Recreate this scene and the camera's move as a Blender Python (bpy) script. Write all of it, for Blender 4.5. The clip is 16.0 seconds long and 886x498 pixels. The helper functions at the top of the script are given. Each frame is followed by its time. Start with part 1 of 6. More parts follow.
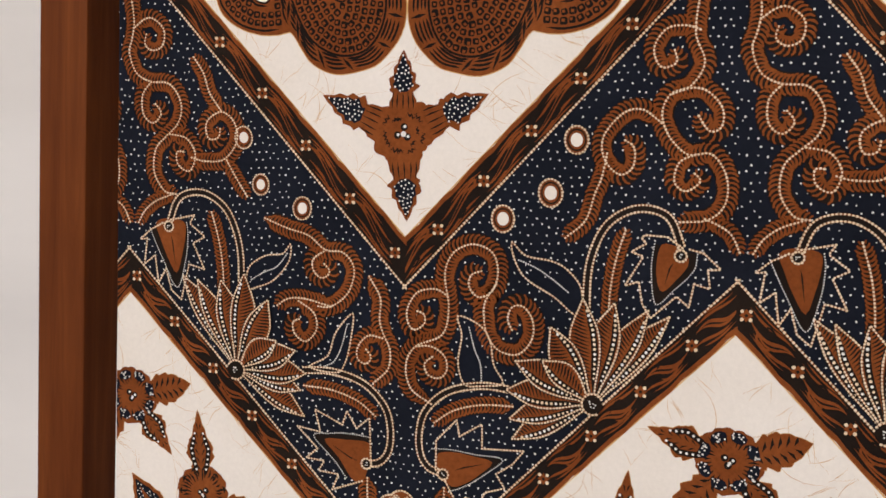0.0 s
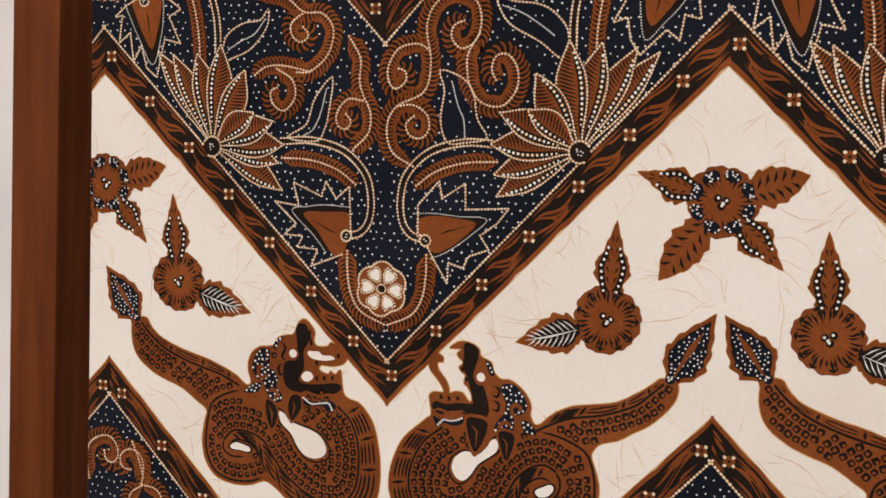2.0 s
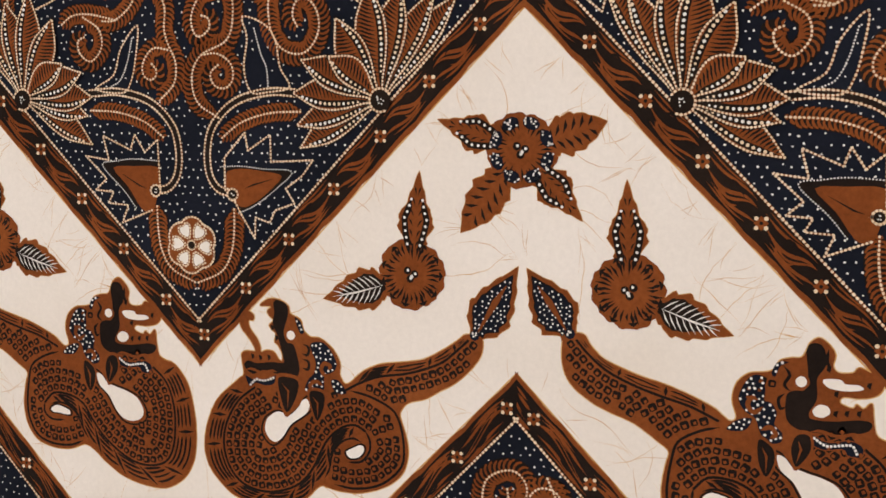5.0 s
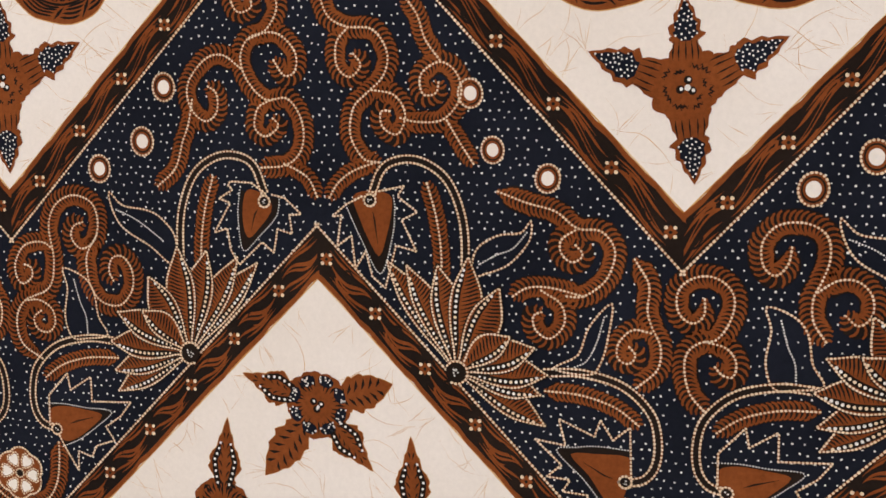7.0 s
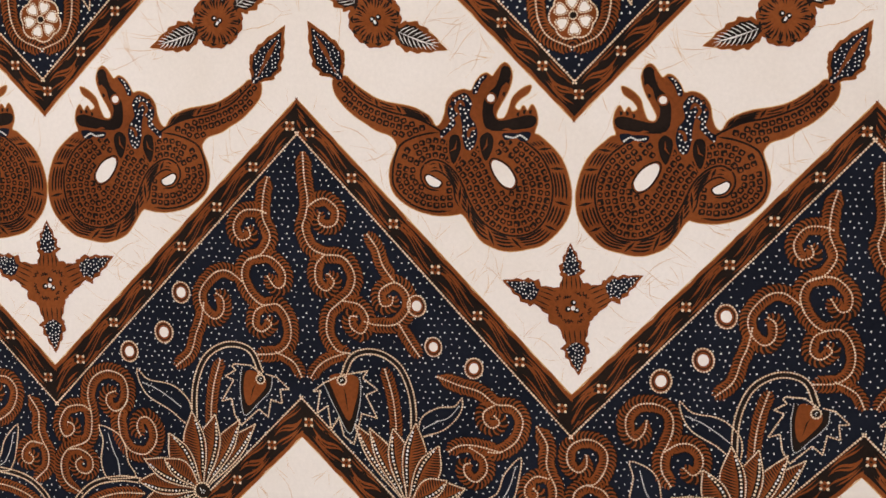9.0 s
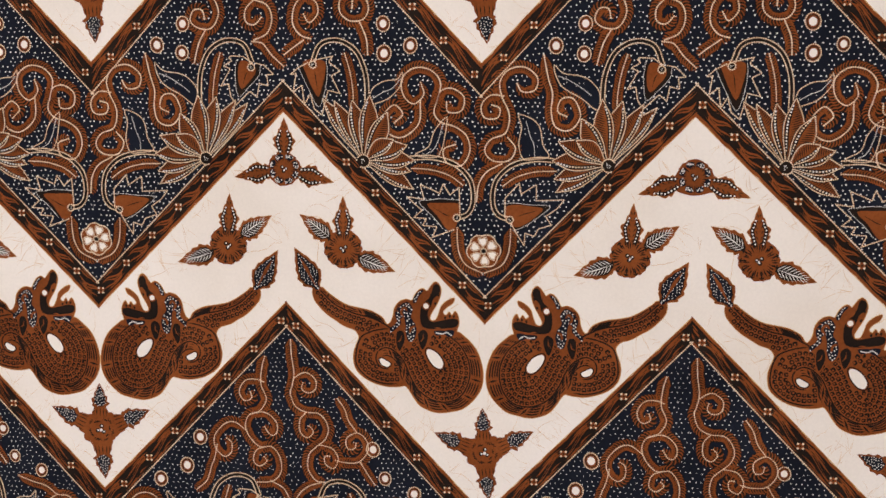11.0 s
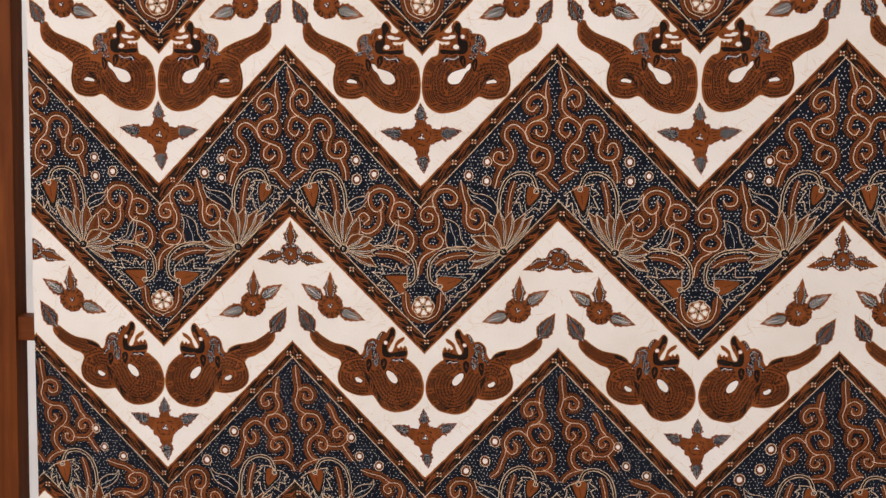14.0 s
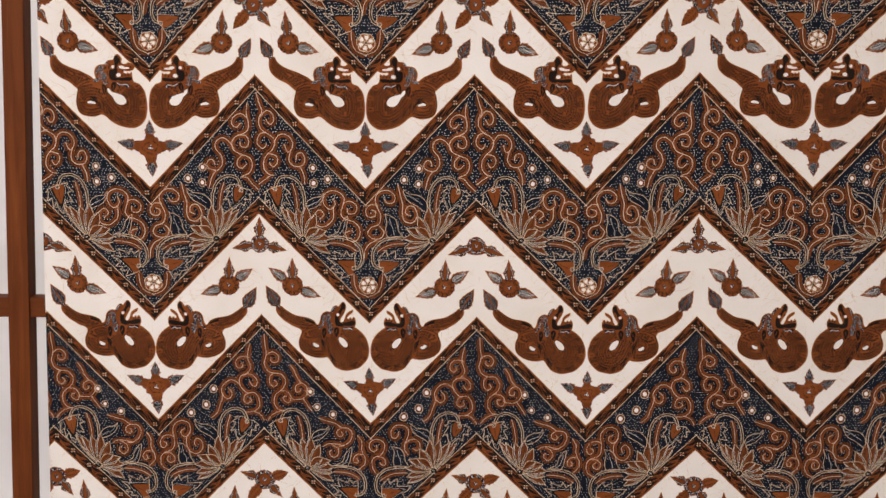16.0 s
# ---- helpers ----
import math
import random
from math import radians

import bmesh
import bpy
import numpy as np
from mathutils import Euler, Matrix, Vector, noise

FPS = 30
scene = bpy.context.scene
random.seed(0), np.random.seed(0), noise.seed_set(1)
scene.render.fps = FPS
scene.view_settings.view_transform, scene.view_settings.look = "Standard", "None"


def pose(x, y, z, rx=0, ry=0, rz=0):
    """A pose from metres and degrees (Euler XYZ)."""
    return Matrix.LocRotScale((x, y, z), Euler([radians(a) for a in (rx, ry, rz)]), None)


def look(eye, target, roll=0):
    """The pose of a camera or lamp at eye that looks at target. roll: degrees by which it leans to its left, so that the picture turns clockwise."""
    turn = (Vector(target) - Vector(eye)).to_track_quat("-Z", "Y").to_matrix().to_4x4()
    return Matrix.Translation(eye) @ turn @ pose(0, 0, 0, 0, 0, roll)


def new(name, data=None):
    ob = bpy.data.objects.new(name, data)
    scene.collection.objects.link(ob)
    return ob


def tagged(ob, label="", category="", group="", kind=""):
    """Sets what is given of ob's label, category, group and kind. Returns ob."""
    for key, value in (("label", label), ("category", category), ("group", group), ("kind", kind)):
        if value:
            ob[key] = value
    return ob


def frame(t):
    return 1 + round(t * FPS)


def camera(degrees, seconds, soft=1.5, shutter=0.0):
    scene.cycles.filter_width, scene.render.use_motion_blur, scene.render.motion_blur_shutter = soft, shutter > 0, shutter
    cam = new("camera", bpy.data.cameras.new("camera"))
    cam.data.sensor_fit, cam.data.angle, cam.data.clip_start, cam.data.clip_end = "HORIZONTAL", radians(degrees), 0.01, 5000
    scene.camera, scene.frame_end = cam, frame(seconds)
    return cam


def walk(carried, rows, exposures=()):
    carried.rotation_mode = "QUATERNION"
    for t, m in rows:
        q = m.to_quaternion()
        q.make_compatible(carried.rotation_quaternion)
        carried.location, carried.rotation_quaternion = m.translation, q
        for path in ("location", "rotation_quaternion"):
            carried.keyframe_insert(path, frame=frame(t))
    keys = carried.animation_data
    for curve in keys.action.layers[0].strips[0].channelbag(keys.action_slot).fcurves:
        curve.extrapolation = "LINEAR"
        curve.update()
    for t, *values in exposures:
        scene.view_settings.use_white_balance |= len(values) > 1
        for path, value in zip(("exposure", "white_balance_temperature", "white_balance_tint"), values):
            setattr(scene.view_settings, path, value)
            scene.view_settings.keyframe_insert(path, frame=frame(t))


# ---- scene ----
cam = camera(40.6, 16.0, soft=1.55)
LEVEL = Matrix.Translation((0, 0, 1.125)) @ Matrix.Rotation(radians(-1.5), 4, "Y") @ Matrix.Translation((0, 0, -1.125))
PATH = [
    (0, (-0.097, -0.535, 1.138), (-0.795, 1.325, 0.908), 0.7),
    (0.5, (-0.094, -0.542, 1.118), (-0.791, 1.318, 0.885), 0.6),
    (1, (-0.088, -0.546, 1.083), (-0.791, 1.314, 0.86), 0.7),
    (1.5, (-0.092, -0.537, 1.044), (-0.8, 1.322, 0.835), 0.7),
    (2, (-0.086, -0.52, 1.01), (-0.805, 1.337, 0.821), 0.7),
    (2.5, (-0.08, -0.499, 0.988), (-0.804, 1.356, 0.804), 0.6),
    (3, (-0.064, -0.483, 0.975), (-0.798, 1.369, 0.788), 0.5),
    (3.2, (-0.058, -0.48, 0.973), (-0.794, 1.37, 0.784), 0.5),
    (5.3, (0.0, -0.47, 1.017), (-0.708, 1.383, 0.766), 0.1),
    (5.5, (0.009, -0.469, 1.027), (-0.691, 1.387, 0.776), 0.1),
    (6, (0.033, -0.465, 1.047), (-0.642, 1.402, 0.809), 0.2),
    (6.5, (0.041, -0.473, 1.084), (-0.588, 1.408, 0.829), 0.2),
    (7, (0.046, -0.489, 1.122), (-0.524, 1.411, 0.867), 0.1),
    (7.5, (0.048, -0.513, 1.158), (-0.465, 1.401, 0.889), 0.2),
    (8, (0.051, -0.55, 1.198), (-0.413, 1.378, 0.935), 0.1),
    (8.5, (0.065, -0.596, 1.219), (-0.356, 1.339, 0.94), 0.1),
    (9, (0.059, -0.661, 1.253), (-0.33, 1.28, 0.969), 0.1),
    (9.5, (0.068, -0.721, 1.292), (-0.302, 1.226, 1.021), 0.1),
    (10, (0.082, -0.783, 1.357), (-0.247, 1.166, 1.057), 0.1),
    (10.2, (0.089, -0.807, 1.372), (-0.234, 1.144, 1.071), 0.2),
    (12.3, (0.116, -1.089, 1.509), (-0.136, 0.869, 1.191), 0.4),
    (12.5, (0.119, -1.123, 1.517), (-0.125, 0.837, 1.209), 0.4),
    (13, (0.128, -1.205, 1.545), (-0.094, 0.755, 1.213), 0.3),
    (13.5, (0.136, -1.282, 1.566), (-0.06, 0.68, 1.23), 0.3),
    (14, (0.144, -1.37, 1.596), (-0.032, 0.592, 1.252), 0.3),
    (14.5, (0.131, -1.439, 1.617), (-0.004, 0.526, 1.268), 0.3),
    (15, (0.145, -1.505, 1.633), (0.045, 0.46, 1.278), 0.3),
    (15.5, (0.146, -1.594, 1.646), (0.084, 0.371, 1.278), 0.4),
    (16, (0.133, -1.703, 1.683), (0.103, 0.258, 1.29), 0.5),
]
walk(cam, [(t, LEVEL @ look(eye, target, roll)) for t, eye, target, roll in PATH], [(0.0, 0.0, 6580, 9.6), (1.5, 0.0, 6700, 9.8), (3.0, 0.0, 6840, 9.8), (6.0, 0.0, 6720, 10.4), (9.5, 0.0, 6560, 11.6), (16.0, 0.0, 6560, 12.2)])

# ---- light: two area lamps added out of view, overhead and behind the camera ----
world = bpy.data.worlds.new("world")
scene.world = world
world.use_nodes = True
world.node_tree.nodes["Background"].inputs["Color"].default_value = (0.9, 0.95, 1.0, 1)
world.node_tree.nodes["Background"].inputs["Strength"].default_value = 0.25


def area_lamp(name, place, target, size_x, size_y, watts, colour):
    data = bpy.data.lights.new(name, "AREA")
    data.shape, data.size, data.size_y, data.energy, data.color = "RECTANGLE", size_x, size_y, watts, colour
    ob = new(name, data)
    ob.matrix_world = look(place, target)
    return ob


# invented sources: a cool one from behind left, a warm one from above
area_lamp("added_cool_light", (-1.65, -4.15, 1.75), (-0.3, 0.0, 1.2), 2.2, 1.5, 68, (0.985, 0.97, 0.985))
area_lamp("added_warm_light", (-0.2, -1.7, 2.70), (-0.1, -0.9, 0.0), 1.1, 0.5, 22, (1.0, 0.925, 0.84))


# ---- materials ----
def material(name):
    mat = bpy.data.materials.new(name)
    mat.use_nodes = True
    nodes, links = mat.node_tree.nodes, mat.node_tree.links
    return mat, nodes, links, nodes["Principled BSDF"]


def noise_node(nodes, links, vector, scale, detail=4.0, rough=0.6):
    n = nodes.new("ShaderNodeTexNoise")
    n.inputs["Scale"].default_value, n.inputs["Detail"].default_value, n.inputs["Roughness"].default_value = scale, detail, rough
    links.new(vector, n.inputs["Vector"])
    return n


def ramp(nodes, links, fac, stops):
    r = nodes.new("ShaderNodeValToRGB")
    r.color_ramp.elements[0].position, r.color_ramp.elements[0].color = stops[0][0], (*stops[0][1], 1)
    r.color_ramp.elements[1].position, r.color_ramp.elements[1].color = stops[-1][0], (*stops[-1][1], 1)
    for at, colour in stops[1:-1]:
        r.color_ramp.elements.new(at).color = (*colour, 1)
    links.new(fac, r.inputs["Fac"])
    return r


def mix(nodes, links, kind, fac, a, b):
    m = nodes.new("ShaderNodeMix")
    m.data_type, m.blend_type = "RGBA", kind
    for value, slot in ((fac, 0), (a, 6), (b, 7)):
        if hasattr(value, "is_output"):
            links.new(value, m.inputs[slot])
        else:
            m.inputs[slot].default_value = value
    return m.outputs[2]


def dyed(name, dark, mid, light, blotch=1.0, grainy=1.0):
    """Cotton dyed in one bath: uneven uptake at two scales and a fine woven relief."""
    mat, nodes, links, bsdf = material(name)
    geo = nodes.new("ShaderNodeNewGeometry")
    where = geo.outputs["Position"]
    big = noise_node(nodes, links, where, 22.0 * blotch, 3.0)
    fine = noise_node(nodes, links, where, 420.0, 3.0, 0.7)
    base = ramp(nodes, links, big.outputs["Fac"], ((0.32, dark), (0.5, mid), (0.70, light)))
    grain = ramp(nodes, links, fine.outputs["Fac"], ((0.30, (1 - 0.2 * grainy,) * 3), (0.72, (1 + 0.13 * grainy,) * 3)))
    links.new(mix(nodes, links, "MULTIPLY", 1.0, base.outputs["Color"], grain.outputs["Color"]), bsdf.inputs["Base Color"])
    weave = noise_node(nodes, links, where, 1500.0, 2.0)
    bump = nodes.new("ShaderNodeBump")
    bump.inputs["Strength"].default_value, bump.inputs["Distance"].default_value = 0.10, 0.0003
    links.new(weave.outputs["Fac"], bump.inputs["Height"])
    slack = noise_node(nodes, links, where, 13.0, 2.0, 0.5)
    swell = nodes.new("ShaderNodeBump")
    swell.inputs["Strength"].default_value, swell.inputs["Distance"].default_value = 0.5, 0.006
    links.new(slack.outputs["Fac"], swell.inputs["Height"])
    links.new(bump.outputs["Normal"], swell.inputs["Normal"])
    links.new(swell.outputs["Normal"], bsdf.inputs["Normal"])
    bsdf.inputs["Roughness"].default_value = 0.92
    bsdf.inputs["Specular IOR Level"].default_value = 0.08
    return mat


CREAM = dyed("undyed_cream_cotton", (0.765, 0.700, 0.640), (0.808, 0.750, 0.702), (0.838, 0.788, 0.752), 0.35, 0.22)
BROWN = dyed("soga_brown_dye", (0.166, 0.0440, 0.0118), (0.208, 0.0565, 0.0150), (0.250, 0.0720, 0.0195))
BLACK = dyed("brown_black_dye", (0.0120, 0.0078, 0.0064), (0.0155, 0.0100, 0.0080), (0.0230, 0.0140, 0.0105))
NAVY = dyed("indigo_navy_dye", (0.0070, 0.0084, 0.0145), (0.0090, 0.0108, 0.0185), (0.0122, 0.0146, 0.025))
BEAD = dyed("waxed_cream_line", (0.69, 0.51, 0.34), (0.78, 0.615, 0.44), (0.84, 0.70, 0.54), 3.0, 0.6)
WHITE = dyed("waxed_white_dot", (0.68, 0.65, 0.63), (0.78, 0.755, 0.735), (0.83, 0.81, 0.79), 3.0, 0.6)
CRACK = dyed("wax_crackle_stain", (0.47, 0.22, 0.06), (0.62, 0.37, 0.14), (0.74, 0.56, 0.35), 4.0, 0.5)
INKS = [CREAM, BROWN, BLACK, NAVY, BEAD, WHITE, CRACK]
CR, BR, BK, NV, BD, WH, CK = range(7)


def wood_material(name, dark, mid, light, along):
    mat, nodes, links, bsdf = material(name)
    tex = nodes.new("ShaderNodeTexCoord")
    stretch = nodes.new("ShaderNodeMapping")
    stretch.inputs["Scale"].default_value = tuple(1.6 if n == along else 26.0 for n in range(3))
    links.new(tex.outputs["Object"], stretch.inputs["Vector"])
    grain = noise_node(nodes, links, stretch.outputs["Vector"], 3.0, 6.0, 0.65)
    grain.inputs["Distortion"].default_value = 0.6
    base = ramp(nodes, links, grain.outputs["Fac"], ((0.28, dark), (0.5, mid), (0.74, light)))
    cloud = noise_node(nodes, links, tex.outputs["Object"], 6.0, 2.0)
    tone = ramp(nodes, links, cloud.outputs["Fac"], ((0.3, (0.82, 0.78, 0.76)), (0.7, (1.10, 1.12, 1.14))))
    links.new(mix(nodes, links, "MULTIPLY", 1.0, base.outputs["Color"], tone.outputs["Color"]), bsdf.inputs["Base Color"])
    bump = nodes.new("ShaderNodeBump")
    bump.inputs["Strength"].default_value, bump.inputs["Distance"].default_value = 0.2, 0.001
    links.new(grain.outputs["Fac"], bump.inputs["Height"])
    links.new(bump.outputs["Normal"], bsdf.inputs["Normal"])
    bsdf.inputs["Roughness"].default_value = 0.48
    bsdf.inputs["Specular IOR Level"].default_value = 0.06
    return mat


WOOD_UP = wood_material("varnished_teak_upright", (0.086, 0.020, 0.0052), (0.131, 0.034, 0.0083), (0.192, 0.054, 0.0126), 2)
WOOD_ALONG = wood_material("varnished_teak_rail", (0.095, 0.023, 0.006), (0.135, 0.035, 0.009), (0.175, 0.049, 0.0125), 0)


def plaster(name, colour, scale=7.0):
    mat, nodes, links, bsdf = material(name)
    geo = nodes.new("ShaderNodeNewGeometry")
    stretch = nodes.new("ShaderNodeMapping")
    stretch.inputs["Scale"].default_value = (0.25, 1.0, 1.6)
    links.new(geo.outputs["Position"], stretch.inputs["Vector"])
    streak = noise_node(nodes, links, stretch.outputs["Vector"], scale, 4.0)
    low = tuple(c * 0.955 for c in colour)
    base = ramp(nodes, links, streak.outputs["Fac"], ((0.3, low), (0.7, colour)))
    links.new(base.outputs["Color"], bsdf.inputs["Base Color"])
    fine = noise_node(nodes, links, geo.outputs["Position"], 180.0, 4.0)
    bump = nodes.new("ShaderNodeBump")
    bump.inputs["Strength"].default_value, bump.inputs["Distance"].default_value = 0.12, 0.001
    links.new(fine.outputs["Fac"], bump.inputs["Height"])
    links.new(bump.outputs["Normal"], bsdf.inputs["Normal"])
    bsdf.inputs["Roughness"].default_value = 0.75
    return mat


PAINT = plaster("white_wall_paint", (0.83, 0.805, 0.80))
CEIL = plaster("white_ceiling_paint", (0.80, 0.79, 0.77))
TILE = plaster("pale_floor_tile", (0.52, 0.48, 0.43), 3.0)
# glowing face of the added panel lamp, out of view
ADDED_LAMP_GLOW, n_, l_, b_ = material("added_lamp_diffuser")
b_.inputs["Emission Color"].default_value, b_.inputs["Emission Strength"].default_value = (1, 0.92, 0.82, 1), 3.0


# ---- mesh helpers ----
def box_mesh(name, sx, sy, sz, bevel=0.0):
    bm = bmesh.new()
    bmesh.ops.create_cube(bm, size=1.0, matrix=Matrix.Diagonal((sx, sy, sz, 1)))
    if bevel:
        bmesh.ops.bevel(bm, geom=list(bm.edges), offset=bevel, segments=2, affect="EDGES", profile=0.6)
    me = bpy.data.meshes.new(name)
    bm.to_mesh(me)
    bm.free()
    return me


def slab(name, low, high, mat, label="", parent=None, bevel=0.0, kind="structure", category=""):
    size = [b - a for a, b in zip(low, high)]
    me = box_mesh(name, *size, bevel)
    me.materials.append(mat)
    ob = new(name, me)
    ob.location = [(a + b) / 2 for a, b in zip(low, high)]
    if parent:
        ob.parent = parent
    else:
        tagged(ob, label, category, "", kind)
    return ob


# ---- the room: north wall in view, the rest added unseen to bounce light ----
slab("wall_north", (-3.0, 0.420, 0.0), (3.2, 0.540, 2.8), PAINT, "white painted plaster wall behind the cloth", category="wall")
slab("wall_west", (-3.12, -4.4, 0.0), (-3.0, 0.54, 2.8), PAINT, "unseen plain white side wall, added to bounce light", category="wall")
slab("wall_east", (3.2, -4.4, 0.0), (3.32, 0.54, 2.8), PAINT, "unseen plain white side wall, added to bounce light", category="wall")
slab("floor", (-3.12, -4.52, -0.1), (3.32, 0.54, 0.0), TILE, "pale tiled floor of the room", category="floor")
slab("ceiling", (-3.12, -4.52, 2.8), (3.32, 0.54, 2.9), CEIL, "unseen plain white ceiling closing the room", category="ceiling")
# unseen south wall, its opening added to match the cool area lamp
slab("wall_south", (-3.0, -4.4, 0.0), (3.2, -4.28, 0.95), PAINT, "unseen white wall below and round an added opening", category="wall")
for low, high in (((-3.0, -4.4, 0.95), (-2.80, -4.28, 2.8)), ((-0.50, -4.4, 0.95), (3.2, -4.28, 2.8)), ((-2.80, -4.4, 2.55), (-0.50, -4.28, 2.8))):
    slab("wall_south", low, high, PAINT, "unseen white wall round an added light opening", category="wall")
# unseen lamp body, added to go with the warm overhead area light
lamp = tagged(new("added_ceiling_lamp"), "added unseen flat white panel lamp on the ceiling", "lamp")
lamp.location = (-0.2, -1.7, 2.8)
slab("added_lamp_housing", (-0.58, -0.28, -0.06), (0.58, 0.28, -0.001), CEIL, parent=lamp, bevel=0.004)
slab("added_lamp_diffuser", (-0.55, -0.25, -0.066), (0.55, 0.25, -0.062), ADDED_LAMP_GLOW, parent=lamp)

# ---- the wooden rack that carries the cloth ----
rack = tagged(new("wooden_rack"), "varnished red-brown wooden lattice rack standing before a white wall", "rack")
rack.matrix_world = LEVEL


def rack_bar(name, low, high, mat, lean=0.0):
    ob = slab(name, low, high, mat, parent=rack, bevel=0.0016)
    ob.rotation_euler = (0, lean, 0)
    return ob


POST_LEAN = 0.040
for px in (-0.5322, 1.215):
    mid_z = 1.05
    post = rack_bar("post", (px - 0.0157, 0.012, mid_z - 1.04), (px + 0.0157, 0.044, mid_z + 0.95), WOOD_UP, POST_LEAN)
nail = box_mesh("nail", 0.0008, 0.0052, 0.0030, 0.0003)
nail.materials.append(BLACK)
nail_ob = new("nail", nail)
nail_ob.location, nail_ob.parent = (-0.5322 + 0.0157 + 0.040 * (1.096 - 1.05) + 0.0002, 0.0258, 1.096), rack
rack_bar("rail", (-1.30, 0.0165, 1.2270), (1.22, 0.0420, 1.2570), WOOD_ALONG)
rack_bar("rail", (-0.52, 0.0030, 1.8050), (1.24, 0.0110, 1.8350), WOOD_ALONG)


# ---- drawing with dye: flat pieces laid in thin layers on the cloth ----
MM = 0.001
LIFT = 0.07 * MM


def spline(points, per=8, closed=False):
    """A smooth curve through the points."""
    p = np.array(points, float)
    n = len(p)
    if closed:
        q = np.vstack([p[-1], p, p[0], p[1]])
        spans = n
    else:
        q = np.vstack([2 * p[0] - p[1], p, 2 * p[-1] - p[-2]])
        spans = n - 1
    t = np.linspace(0, 1, per, endpoint=False)[:, None]
    out = []
    for i in range(spans):
        a, b, c, d = q[i:i + 4]
        out.append(0.5 * (2 * b + (c - a) * t + (2 * a - 5 * b + 4 * c - d) * t**2 + (3 * b - a - 3 * c + d) * t**3))
    if not closed:
        out.append(p[-1:])
    return np.vstack(out)


def even(path, step):
    """The path cut into even steps of about that length."""
    path = np.asarray(path, float)
    seg = np.hypot(*np.diff(path, axis=0).T)
    at = np.r_[0, np.cumsum(seg)]
    n = max(2, int(round(at[-1] / step)) + 1)
    s = np.linspace(0, at[-1], n)
    return np.column_stack([np.interp(s, at, path[:, 0]), np.interp(s, at, path[:, 1])])


def sides(path):
    """The unit way along a path and the unit way to its left."""
    d = np.gradient(np.asarray(path, float), axis=0)
    d /= np.hypot(d[:, 0], d[:, 1])[:, None] + 1e-9
    return d, np.column_stack([-d[:, 1], d[:, 0]])


def inside(poly, pts):
    poly, pts = np.asarray(poly), np.asarray(pts)
    x, y = pts[:, 0], pts[:, 1]
    hit = np.zeros(len(pts), bool)
    for (x0, y0), (x1, y1) in zip(poly, np.roll(poly, -1, axis=0)):
        cross = (y0 > y) != (y1 > y)
        hit ^= cross & (x < (x1 - x0) * (y - y0) / (y1 - y0 + 1e-12) + x0)
    return hit


def edge_distance(poly, pts):
    poly, pts = np.asarray(poly), np.asarray(pts)
    best = np.full(len(pts), 1e9)
    for a, b in zip(poly, np.roll(poly, -1, axis=0)):
        ab = b - a
        t = np.clip(((pts - a) @ ab) / (ab @ ab + 1e-12), 0, 1)
        best = np.minimum(best, np.hypot(*(pts - a - t[:, None] * ab).T))
    return best


